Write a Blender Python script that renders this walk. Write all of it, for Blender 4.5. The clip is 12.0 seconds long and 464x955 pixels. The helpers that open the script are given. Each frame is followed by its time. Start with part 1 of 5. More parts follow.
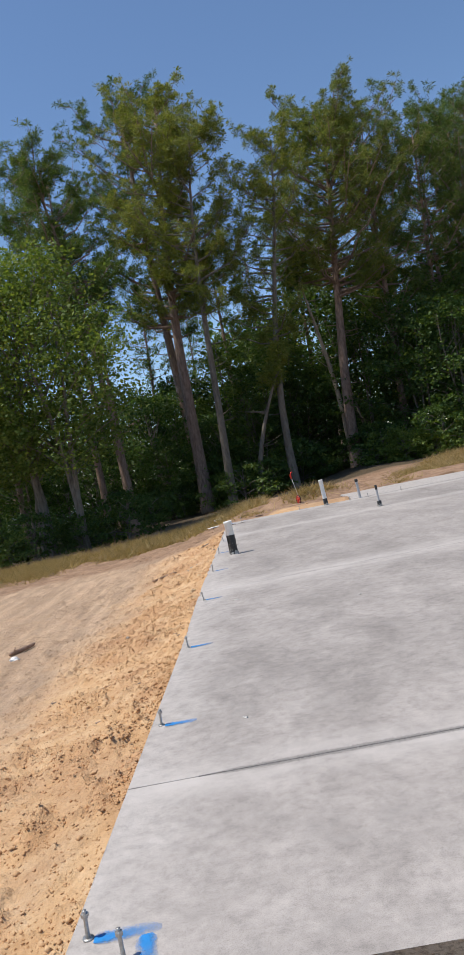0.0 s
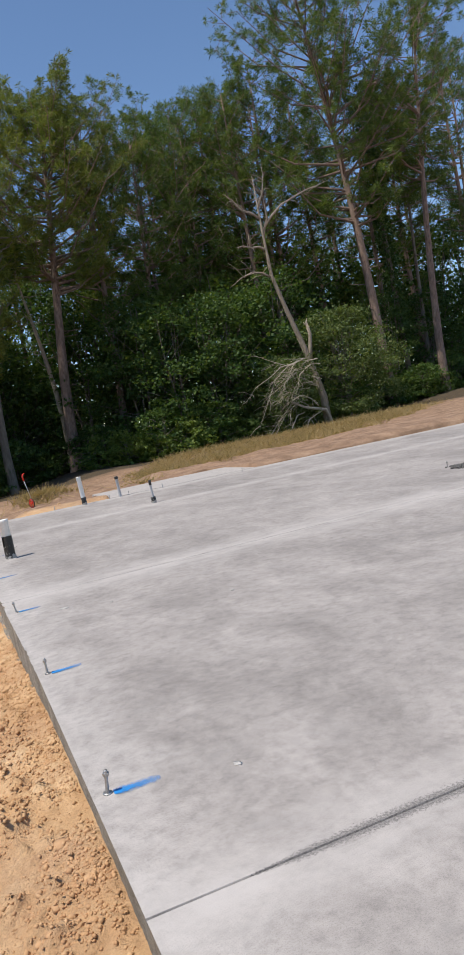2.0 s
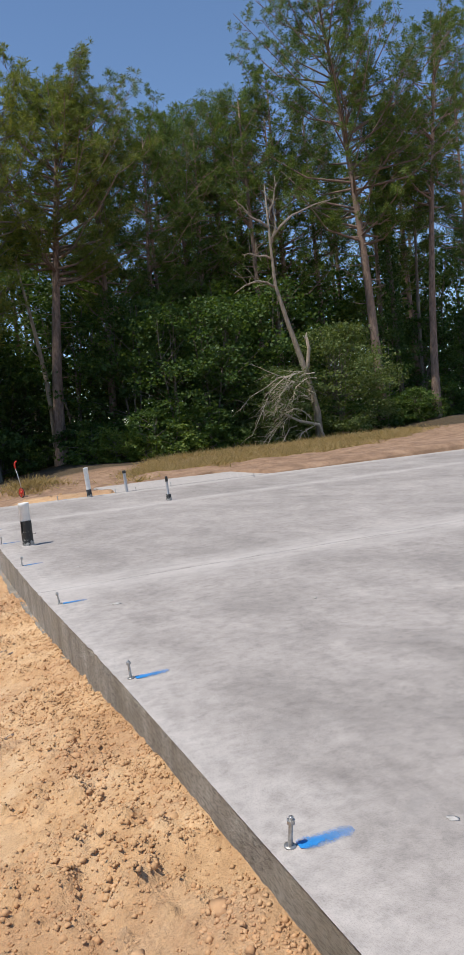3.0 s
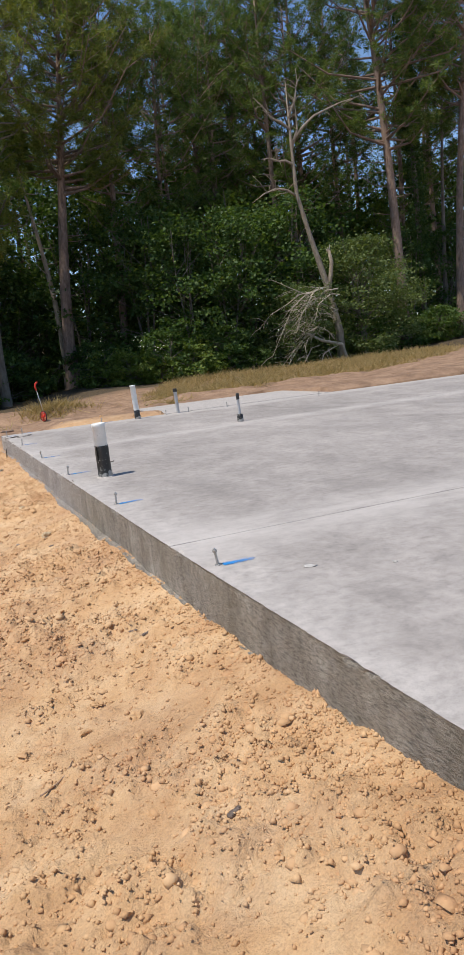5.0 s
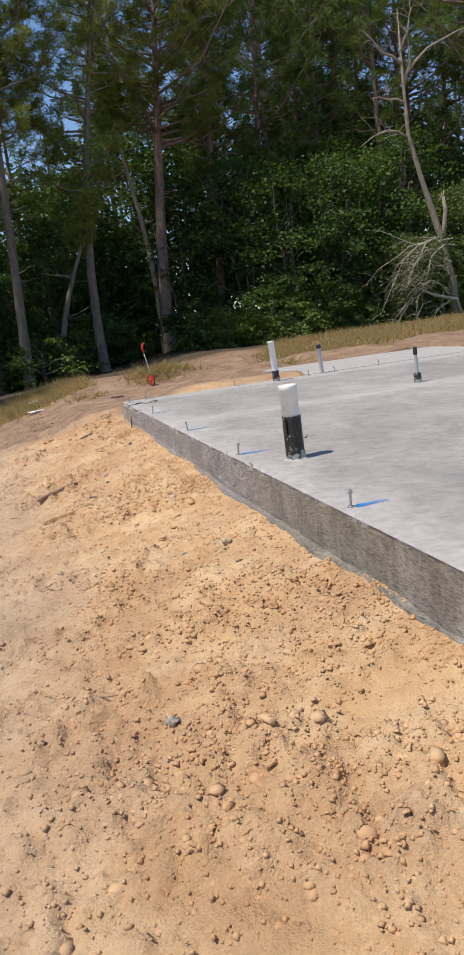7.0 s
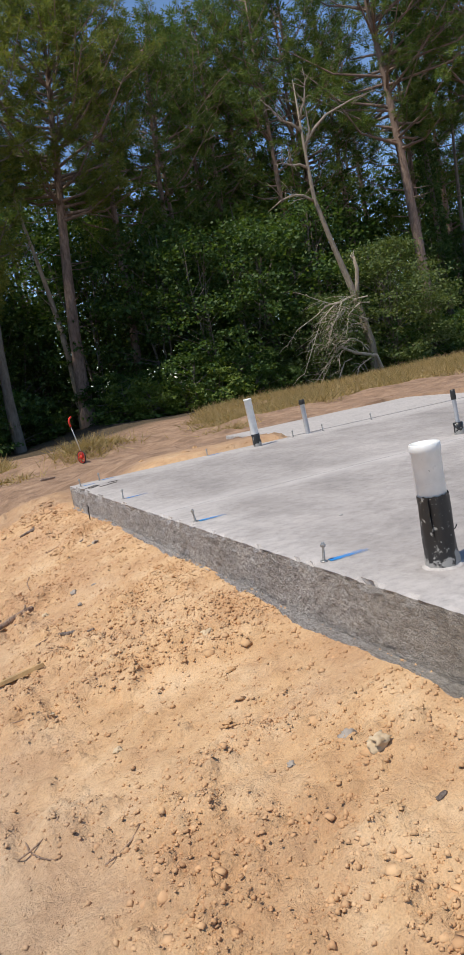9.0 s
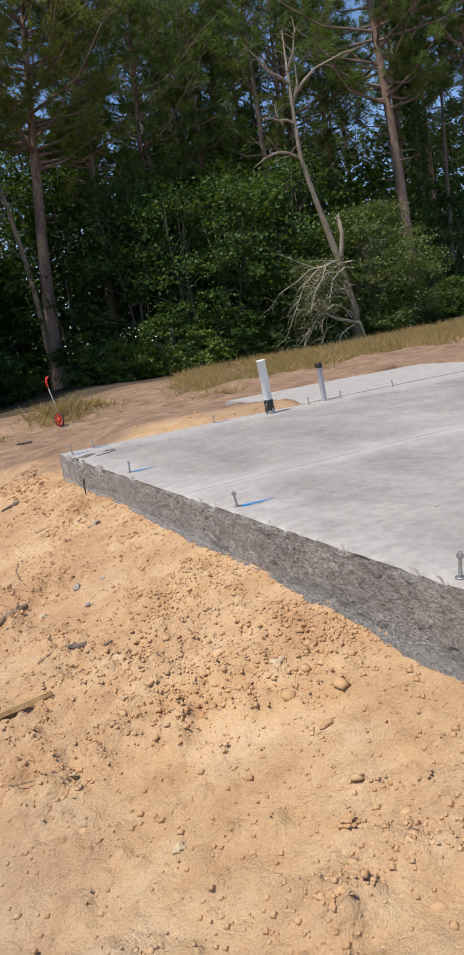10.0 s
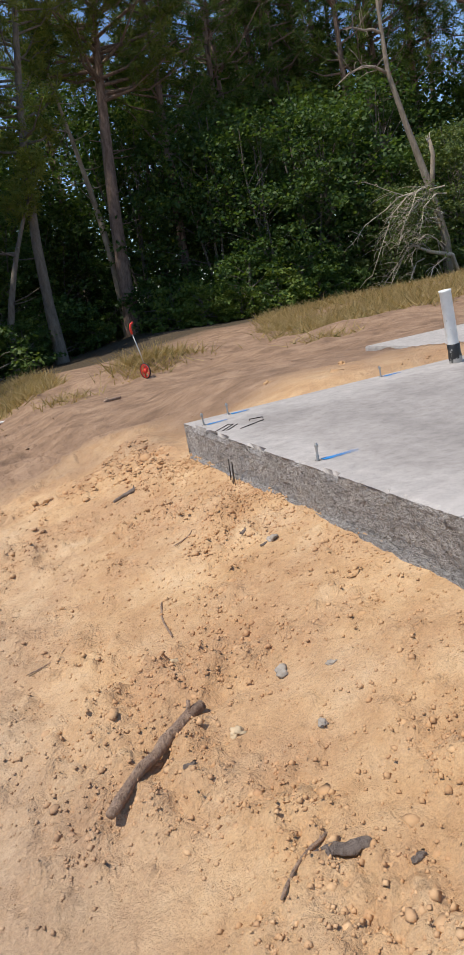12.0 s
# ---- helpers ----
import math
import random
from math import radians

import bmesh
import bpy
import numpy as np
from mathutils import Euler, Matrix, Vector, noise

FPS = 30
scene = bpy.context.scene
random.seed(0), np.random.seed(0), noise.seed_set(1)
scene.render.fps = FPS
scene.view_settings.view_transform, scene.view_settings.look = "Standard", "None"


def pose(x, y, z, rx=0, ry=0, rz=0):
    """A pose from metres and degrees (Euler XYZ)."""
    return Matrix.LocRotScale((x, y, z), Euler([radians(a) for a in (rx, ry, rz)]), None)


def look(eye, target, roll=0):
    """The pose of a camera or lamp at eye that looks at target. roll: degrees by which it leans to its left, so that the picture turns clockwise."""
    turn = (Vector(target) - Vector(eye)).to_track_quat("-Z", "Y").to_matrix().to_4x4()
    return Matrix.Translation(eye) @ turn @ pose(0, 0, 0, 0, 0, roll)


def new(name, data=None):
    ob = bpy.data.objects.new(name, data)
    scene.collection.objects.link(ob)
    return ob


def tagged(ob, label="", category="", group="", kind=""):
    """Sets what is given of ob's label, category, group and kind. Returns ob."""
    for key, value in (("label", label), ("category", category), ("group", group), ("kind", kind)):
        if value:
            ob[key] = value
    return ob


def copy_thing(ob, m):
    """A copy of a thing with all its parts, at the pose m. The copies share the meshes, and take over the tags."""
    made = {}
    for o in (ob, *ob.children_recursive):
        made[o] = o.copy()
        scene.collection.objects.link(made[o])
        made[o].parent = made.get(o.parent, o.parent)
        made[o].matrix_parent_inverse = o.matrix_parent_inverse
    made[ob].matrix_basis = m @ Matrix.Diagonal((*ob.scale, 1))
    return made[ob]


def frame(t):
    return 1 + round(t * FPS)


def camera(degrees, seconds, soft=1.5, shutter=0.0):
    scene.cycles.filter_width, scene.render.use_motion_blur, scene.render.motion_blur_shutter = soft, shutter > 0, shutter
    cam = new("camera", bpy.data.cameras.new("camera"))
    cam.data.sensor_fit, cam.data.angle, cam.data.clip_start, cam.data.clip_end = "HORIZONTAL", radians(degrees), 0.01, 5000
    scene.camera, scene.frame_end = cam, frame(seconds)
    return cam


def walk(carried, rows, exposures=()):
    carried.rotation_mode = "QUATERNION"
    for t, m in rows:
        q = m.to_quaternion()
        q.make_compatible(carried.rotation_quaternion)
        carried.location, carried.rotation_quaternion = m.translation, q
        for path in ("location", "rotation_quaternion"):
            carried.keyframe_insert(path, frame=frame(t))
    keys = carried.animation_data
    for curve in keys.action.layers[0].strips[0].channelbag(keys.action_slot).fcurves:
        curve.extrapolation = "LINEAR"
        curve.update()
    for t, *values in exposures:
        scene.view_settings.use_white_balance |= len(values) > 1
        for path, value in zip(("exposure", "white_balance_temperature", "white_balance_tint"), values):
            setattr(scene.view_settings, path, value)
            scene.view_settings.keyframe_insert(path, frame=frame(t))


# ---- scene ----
cam = camera(34.3, 12.0, soft=0.9)
PATH = [
    (0, (0.827, -3.918, 1.272), (0.766, -1.92, 1.24), -11.2),
    (0.5, (0.599, -3.584, 1.319), (0.738, -1.589, 1.287), -13.1),
    (1, (0.315, -3.253, 1.291), (0.509, -1.264, 1.206), -11.4),
    (1.5, (0.096, -2.856, 1.237), (0.455, -0.89, 1.154), -11.3),
    (2, (-0.205, -2.604, 1.215), (0.489, -0.734, 1.056), -10.5),
    (2.5, (-0.464, -2.162, 1.166), (0.129, -0.254, 1.064), -8.4),
    (3, (-0.711, -1.79, 1.153), (0.047, 0.055, 1.011), -5.5),
    (3.5, (-0.896, -1.276, 1.146), (-0.062, 0.508, 0.798), -0.5),
    (3.7, (-0.916, -1.033, 1.116), (-0.082, 0.755, 0.788), -3.2),
    (5.3, (-1.183, 0.552, 1.021), (-0.461, 2.388, 0.689), -5.7),
    (5.5, (-1.224, 0.751, 1.012), (-0.495, 2.595, 0.753), -4.8),
    (6, (-1.35, 0.954, 1.024), (-0.976, 2.887, 0.672), -9.1),
    (6.5, (-1.33, 1.724, 0.975), (-0.782, 3.589, 0.506), -3.4),
    (7, (-1.357, 2.315, 0.944), (-0.857, 4.208, 0.537), -7.1),
    (7.2, (-1.392, 2.523, 0.921), (-0.863, 4.403, 0.49), -7.1),
    (8.8, (-1.448, 4.307, 0.903), (-0.737, 6.154, 0.614), -11.2),
    (9, (-1.455, 4.557, 0.872), (-0.714, 6.396, 0.61), -10.5),
    (9.5, (-1.499, 5.054, 0.86), (-0.686, 6.849, 0.518), -7.8),
    (10, (-1.474, 5.622, 0.859), (-0.677, 7.42, 0.496), -8.9),
    (10.5, (-1.447, 6.214, 0.866), (-0.879, 8.108, 0.567), -9.6),
    (11, (-1.378, 6.668, 0.87), (-0.764, 8.54, 0.527), -9.9),
    (11.5, (-1.365, 7.154, 0.89), (-0.727, 9.018, 0.543), -10.3),
    (12, (-1.456, 7.663, 0.881), (-0.851, 9.509, 0.405), -10.8),
]
walk(cam, [(t, look(eye, target, roll)) for t, eye, target, roll in PATH], [(0, 0.15)])

# ---- sun, sky, exposure ----
SUN = Vector((-0.43, -0.10, 0.90)).normalized()
sun = new("sun", bpy.data.lights.new("sun", "SUN"))
sun.data.energy, sun.data.angle, sun.data.color = 4.2, radians(0.6), (1.0, 0.925, 0.80)
sun.matrix_world = look(SUN * 60, (0, 0, 0))
world = bpy.data.worlds.new("sky")
scene.world = world
world.use_nodes = True
sky = world.node_tree.nodes.new("ShaderNodeTexSky")
sky.sky_type, sky.sun_disc = "NISHITA", False
sky.sun_elevation, sky.sun_rotation = math.asin(SUN.z), math.atan2(SUN.x, SUN.y)
sky.air_density, sky.dust_density, sky.ozone_density = 1.0, 0.15, 5.0
back = world.node_tree.nodes["Background"]
world.node_tree.links.new(sky.outputs[0], back.inputs[0])
back.inputs[1].default_value = 0.126


# ---- materials ----
class Mat:
    """A node material with short ways to add nodes."""

    def __init__(self, name, rough=0.8, metal=0.0):
        self.mat = bpy.data.materials.new(name)
        self.mat.use_nodes = True
        self.t = self.mat.node_tree
        self.bsdf = self.t.nodes["Principled BSDF"]
        self.bsdf.inputs["Roughness"].default_value = rough
        self.bsdf.inputs["Metallic"].default_value = metal
        self.coord = self.t.nodes.new("ShaderNodeTexCoord").outputs["Object"]

    def put(self, socket, value):
        if hasattr(value, "is_output"):
            self.t.links.new(value, socket)
        else:
            socket.default_value = value

    def stretch(self, s, source=None):
        n = self.t.nodes.new("ShaderNodeMapping")
        n.inputs["Scale"].default_value = s
        self.put(n.inputs["Vector"], source or self.coord)
        return n.outputs[0]

    def noise(self, scale, detail=4, rough=0.55, vec=None, distort=0.0):
        n = self.t.nodes.new("ShaderNodeTexNoise")
        n.inputs["Scale"].default_value, n.inputs["Detail"].default_value = scale, detail
        n.inputs["Roughness"].default_value, n.inputs["Distortion"].default_value = rough, distort
        self.put(n.inputs["Vector"], vec or self.coord)
        return n.outputs["Fac"]

    def voronoi(self, scale, vec=None, feature="F1"):
        n = self.t.nodes.new("ShaderNodeTexVoronoi")
        n.inputs["Scale"].default_value, n.feature = scale, feature
        self.put(n.inputs["Vector"], vec or self.coord)
        return n.outputs["Distance"]

    def ramp(self, fac, *stops):
        n = self.t.nodes.new("ShaderNodeValToRGB")
        while len(n.color_ramp.elements) < len(stops):
            n.color_ramp.elements.new(0.5)
        for e, (p, c) in zip(n.color_ramp.elements, stops):
            e.position = p
            e.color = (*c, 1) if isinstance(c, tuple) else (c, c, c, 1)
        self.put(n.inputs[0], fac)
        return n.outputs[0]

    def mix(self, fac, a, b, blend="MIX"):
        n = self.t.nodes.new("ShaderNodeMix")
        n.data_type, n.blend_type = "RGBA", blend
        self.put(n.inputs[0], fac)
        for k, v in ((6, a), (7, b)):
            self.put(n.inputs[k], (*v, 1) if isinstance(v, tuple) else v)
        return n.outputs[2]

    def math(self, op, a, b=0.0):
        n = self.t.nodes.new("ShaderNodeMath")
        n.operation = op
        self.put(n.inputs[0], a)
        self.put(n.inputs[1], b)
        return n.outputs[0]

    def axis(self, k, source=None):
        n = self.t.nodes.new("ShaderNodeSeparateXYZ")
        self.put(n.inputs[0], source or self.coord)
        return n.outputs[k]

    def island(self):
        return self.t.nodes.new("ShaderNodeNewGeometry").outputs["Random Per Island"]

    def each(self):
        return self.t.nodes.new("ShaderNodeObjectInfo").outputs["Random"]

    def color(self, c):
        self.put(self.bsdf.inputs["Base Color"], (*c, 1) if isinstance(c, tuple) else c)
        return self

    def bump(self, height, strength, distance=0.01):
        n = self.t.nodes.new("ShaderNodeBump")
        n.inputs["Strength"].default_value, n.inputs["Distance"].default_value = strength, distance
        self.put(n.inputs["Height"], height)
        self.put(self.bsdf.inputs["Normal"], n.outputs[0])
        return self


def soil_colour(m):
    """Fresh yellow fill by the slab, packed greyer ground away from it, brown earth behind, litter under the trees."""
    big, mid, fine = m.noise(0.55, 5, 0.6), m.noise(3.2, 6, 0.65), m.noise(38, 6, 0.7)
    sand = m.ramp(mid, (0.28, (0.456, 0.267, 0.131)), (0.42, (0.556, 0.344, 0.178)), (0.55, (0.620, 0.409, 0.229)), (0.72, (0.673, 0.482, 0.300)))
    crumbs = m.ramp(m.noise(1.3, 6, 0.7), (0.44, 0.0), (0.64, 0.65))
    sand = m.mix(crumbs, sand, m.ramp(fine, (0.3, (0.421, 0.225, 0.116)), (0.7, (0.620, 0.372, 0.204))))
    pale = m.ramp(fine, (0.3, (0.386, 0.269, 0.185)), (0.7, (0.562, 0.412, 0.292)))
    brown = m.ramp(m.noise(2.2, 7, 0.7), (0.3, (0.16, 0.095, 0.058)), (0.5, (0.285, 0.178, 0.112)), (0.7, (0.41, 0.27, 0.175)))
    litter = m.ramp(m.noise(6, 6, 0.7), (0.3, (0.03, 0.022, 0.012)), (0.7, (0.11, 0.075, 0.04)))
    y, x = m.axis(1), m.axis(0)
    away = m.math("MULTIPLY", m.math("SUBTRACT", m.math("ADD", m.math("MULTIPLY", x, -1.0), m.math("MULTIPLY", big, 1.6)), 1.9), 1.1)
    col = m.mix(m.ramp(away, (0, 0.0), (1, 0.8)), sand, pale)
    # streaks that the wheels left in the packed ground
    rut = m.ramp(m.noise(1.6, 6, 0.65, m.stretch((2.4, 0.35, 1))), (0.42, 0.72), (0.62, 1.0))
    col = m.mix(m.ramp(away, (0.3, 0.0), (1, 1.0)), col, m.mix(1.0, col, rut, "MULTIPLY"))
    rear = m.math("MULTIPLY", m.math("SUBTRACT", m.math("ADD", m.math("ADD", y, m.math("MULTIPLY", x, 0.52)), m.math("MULTIPLY", big, 5.0)), 16.2), 0.6)
    col = m.mix(m.ramp(rear, (0, 0.0), (1, 1.0)), col, brown)
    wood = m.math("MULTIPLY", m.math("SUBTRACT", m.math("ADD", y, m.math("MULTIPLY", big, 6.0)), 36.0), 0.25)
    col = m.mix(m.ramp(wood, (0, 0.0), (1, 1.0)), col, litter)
    return col


def soil():
    m = Mat("sandy_soil", 0.95)
    col = soil_colour(m)
    m.color(m.mix(1.0, col, m.ramp(m.noise(150, 4, 0.75), (0.34, 0.80), (0.52, 1.0), (0.7, 1.1)), "MULTIPLY"))
    rough = m.ramp(m.noise(1.3, 6, 0.7), (0.36, 0.55), (0.60, 1.0))
    crust = m.math("ABSOLUTE", m.math("SUBTRACT", m.noise(9, 6, 0.68, None, 0.4), 0.5))
    grain = m.math("ADD", m.math("MULTIPLY", m.noise(95, 5, 0.75), 0.40), m.math("MULTIPLY", m.noise(20, 7, 0.70), 1.3))
    grain = m.math("ADD", grain, m.math("ADD", m.math("MULTIPLY", crust, 2.6), m.math("MULTIPLY", m.noise(3.5, 5, 0.6), 2.0)))
    m.bump(m.math("MULTIPLY", grain, rough), 1.0, 0.017)
    return m.mat


def loose_soil():
    """Clods and crumbs: the soil's own colours, each lump a little different."""
    m = Mat("loose_soil", 0.95)
    tone = m.ramp(m.island(), (0.0, (0.80, 0.75, 0.72)), (0.6, (0.90, 0.87, 0.84)), (1.0, (1.0, 1.0, 1.0)))
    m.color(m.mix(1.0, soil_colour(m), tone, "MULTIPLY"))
    m.bump(m.noise(130, 4, 0.7), 0.5, 0.004)
    return m.mat


def concrete_top():
    m = Mat("trowelled_concrete", 0.72)
    sweep = m.noise(0.55, 8, 0.66, m.stretch((1.0, 0.6, 1)), 0.3)
    cloud = m.noise(2.0, 9, 0.72, m.stretch((1.0, 0.7, 1)), 0.4)
    col = m.ramp(sweep, (0.34, (0.228, 0.212, 0.199)), (0.5, (0.33, 0.308, 0.290)), (0.64, (0.41, 0.385, 0.364)))
    col = m.mix(0.55, col, m.ramp(cloud, (0.37, (0.235, 0.219, 0.206)), (0.63, (0.44, 0.414, 0.392))))
    x, y = m.axis(0), m.axis(1)
    wob = m.math("MULTIPLY", m.noise(1.3, 6, 0.65), 1.3)
    rim = m.math("SUBTRACT", 1.05, m.math("ADD", x, wob))
    rear = m.math("SUBTRACT", m.math("SUBTRACT", y, wob), 11.75)
    rim = m.math("MAXIMUM", rim, rear)
    col = m.mix(m.ramp(rim, (0.0, 0.0), (0.30, 0.7)), col, m.ramp(m.noise(7, 8, 0.75), (0.35, (0.40, 0.378, 0.358)), (0.62, (0.50, 0.478, 0.456))))
    speck = m.ramp(m.noise(210, 3, 0.7), (0.36, 0.80), (0.5, 1.0))
    blot = m.ramp(m.noise(13, 9, 0.80), (0.34, 0.74), (0.5, 1.0), (0.66, 1.16))
    col = m.mix(1.0, col, blot, "MULTIPLY")
    col = m.mix(1.0, col, speck, "MULTIPLY")
    scuff = m.ramp(m.noise(4.5, 8, 0.75, m.stretch((0.7, 1.0, 1)), 0.8), (0.54, 0.0), (0.68, 0.5))
    col = m.mix(scuff, col, (0.30, 0.287, 0.275))
    # pale cement dust swept along the saw cuts, and a dark ragged rub on the first one
    for yj, w, reach in ((-0.75, 0.012, 0.30), (4.10, 0.010, 0.62), (9.74, 0.010, 0.35)):
        wave = m.math("MULTIPLY", m.math("SUBTRACT", m.noise(0.9, 5, 0.6), 0.5), 0.5)
        off = m.math("ABSOLUTE", m.math("SUBTRACT", y, yj))
        swept = m.math("ABSOLUTE", m.math("SUBTRACT", m.math("ADD", y, wave), yj))
        dust = m.math("MULTIPLY", m.ramp(m.math("DIVIDE", swept, reach), (0.1, 0.75), (1.0, 0.0)), m.ramp(m.noise(3.5, 8, 0.75, m.stretch((0.5, 1.4, 1))), (0.36, 0.25), (0.6, 1.0)))
        col = m.mix(dust, col, (0.50, 0.478, 0.458))
        cut = m.ramp(m.math("SUBTRACT", m.math("MULTIPLY", m.ramp(m.noise(2.3, 3), (0.4, 0.35), (0.65, 0.8)), w), off), (0.0, 0.0), (0.003, 0.7))
        if yj < 0:
            along = m.math("ADD", x, m.math("MULTIPLY", m.noise(5, 3), 0.5))
            width = m.ramp(m.math("MULTIPLY", along, 0.4), (0.20, 0.0), (0.36, 0.045), (0.55, 0.05), (0.95, 0.016))
            inside = m.math("SUBTRACT", 1.0, m.math("DIVIDE", off, m.math("ADD", width, 0.002)))
            rub = m.ramp(m.math("ADD", inside, m.math("MULTIPLY", m.math("SUBTRACT", m.noise(105, 4, 0.8), 0.5), 2.6)), (0.30, 0.0), (0.62, 0.85))
            cut = m.math("MAXIMUM", cut, m.math("MULTIPLY", rub, m.ramp(inside, (0.0, 0.0), (0.15, 1.0))))
        col = m.mix(cut, col, m.ramp(m.noise(160, 2), (0.4, (0.105, 0.100, 0.095)), (0.6, (0.24, 0.23, 0.22))))
    m.color(m.mix(1.0, col, (1.03, 1.0, 0.992), "MULTIPLY"))
    m.bump(m.math("ADD", m.math("MULTIPLY", m.noise(190, 4, 0.7), 0.5), m.math("MULTIPLY", m.noise(9, 7, 0.7), 1.0)), 0.22, 0.006)
    return m.mat


def concrete_face():
    m = Mat("rough_formed_concrete", 0.9)
    streak = m.noise(5, 6, 0.7, m.stretch((1, 1, 0.35)))
    col = m.ramp(streak, (0.3, (0.20, 0.172, 0.14)), (0.5, (0.31, 0.275, 0.235)), (0.72, (0.43, 0.39, 0.34)))
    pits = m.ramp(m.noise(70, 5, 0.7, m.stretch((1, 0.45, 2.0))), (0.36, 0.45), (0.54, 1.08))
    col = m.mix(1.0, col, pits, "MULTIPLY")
    damp = m.ramp(m.noise(1.1, 4, 0.6), (0.45, 0.0), (0.65, 0.5))
    col = m.mix(damp, col, (0.20, 0.165, 0.115))
    # the far stretch tore when its form was pulled: pale ridges over purplish grey
    torn = m.ramp(m.math("MULTIPLY", m.math("SUBTRACT", m.math("ADD", m.axis(1), m.noise(2.0, 4)), 6.6), 0.6), (0.0, 0.0), (1.0, 0.9))
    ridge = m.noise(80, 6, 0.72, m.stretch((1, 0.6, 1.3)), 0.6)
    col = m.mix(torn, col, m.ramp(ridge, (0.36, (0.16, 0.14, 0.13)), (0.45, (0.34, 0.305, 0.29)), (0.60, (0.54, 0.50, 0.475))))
    col = m.mix(1.0, col, m.ramp(m.noise(3.0, 5, 0.65), (0.35, 0.78), (0.62, 1.1)), "MULTIPLY")
    m.color(col)
    tall = m.math("MULTIPLY", ridge, m.math("ADD", m.math("MULTIPLY", torn, 2.0), 0.5))
    m.bump(m.math("ADD", m.noise(75, 6, 0.7, m.stretch((1, 0.6, 2.0))), tall), 1.0, 0.016)
    return m.mat


def plain(name, c, rough=0.6, metal=0.0, grain=30, amount=0.25, bump=0.15):
    m = Mat(name, rough, metal)
    dark = tuple(v * (1 - amount) for v in c)
    light = tuple(min(1, v * (1 + amount)) for v in c)
    m.color(m.ramp(m.noise(grain, 5, 0.65), (0.3, dark), (0.7, light)))
    if bump:
        m.bump(m.noise(grain * 2, 4), bump, 0.004)
    return m.mat


def splashed(name, c, splash, rough, cover, foot=0.0):
    m = Mat(name, rough)
    spots = m.ramp(m.noise(34, 5, 0.7), (cover, 0.0), (cover + 0.04, 0.9))
    if foot:
        # cement slopped round the foot
        low = m.math("ADD", m.math("MULTIPLY", m.math("SUBTRACT", foot, m.axis(2)), 9.0), m.math("MULTIPLY", m.math("SUBTRACT", m.noise(13, 5, 0.7), 0.5), 3.0))
        spots = m.math("MAXIMUM", spots, m.ramp(low, (0.3, 0.0), (0.45, 0.9)))
    m.color(m.mix(spots, m.ramp(m.noise(12, 4), (0.3, tuple(v * 0.8 for v in c)), (0.7, c)), splash))
    m.bump(m.noise(40, 4), 0.25, 0.004)
    return m.mat


def bark(name, dark, light, scale=3.0):
    m = Mat(name, 0.95)
    plates = m.noise(scale * 3, 6, 0.7, m.stretch((1, 1, 0.25)))
    patch = m.noise(0.5, 4)
    col = m.ramp(plates, (0.32, dark), (0.62, light))
    col = m.mix(m.ramp(patch, (0.35, 0.0), (0.7, 0.5)), col, tuple(v * 0.75 for v in light))
    m.color(col)
    m.bump(plates, 0.9, 0.05)
    return m.mat


def leafy(name, stops, through_light=0.35, rough=0.55):
    m = Mat(name, rough)
    col = m.ramp(m.island(), *stops)
    hue = m.ramp(m.each(), (0.0, (0.82, 0.86, 0.9)), (1.0, (1.16, 1.1, 0.95)))
    col = m.mix(1.0, col, hue, "MULTIPLY")
    m.color(col)
    m.bsdf.inputs["Specular IOR Level"].default_value = 0.3
    tr = m.t.nodes.new("ShaderNodeBsdfTranslucent")
    m.put(tr.inputs[0], m.mix(1.0, col, (1.25, 1.2, 0.5), "MULTIPLY"))
    mix = m.t.nodes.new("ShaderNodeMixShader")
    mix.inputs[0].default_value = through_light
    m.t.links.new(m.bsdf.outputs[0], mix.inputs[1])
    m.t.links.new(tr.outputs[0], mix.inputs[2])
    m.t.links.new(mix.outputs[0], m.t.nodes["Material Output"].inputs[0])
    return m.mat


def spray(name, c):
    """Sprayed paint, thin and dusty towards the sides of the stroke."""
    m = Mat(name, 0.7)
    m.color(m.ramp(m.noise(25, 4), (0.3, tuple(v * 0.8 for v in c)), (0.7, c)))
    side = m.math("SUBTRACT", 1.0, m.math("DIVIDE", m.math("ABSOLUTE", m.axis(1)), 0.034))
    ragged = m.math("ADD", side, m.math("MULTIPLY", m.math("SUBTRACT", m.noise(30, 6, 0.8), 0.5), 2.0))
    fade = m.ramp(m.math("MULTIPLY", m.axis(0), 5.0), (0.1, 1.0), (0.95, 0.25))
    m.put(m.bsdf.inputs["Alpha"], m.math("MULTIPLY", m.ramp(ragged, (0.0, 0.0), (0.75, 0.95)), fade))
    return m.mat


def lake():
    m = Mat("lake_water", 0.12)
    m.color((0.03, 0.05, 0.05))
    m.bump(m.noise(1.5, 3), 0.15, 0.05)
    return m.mat


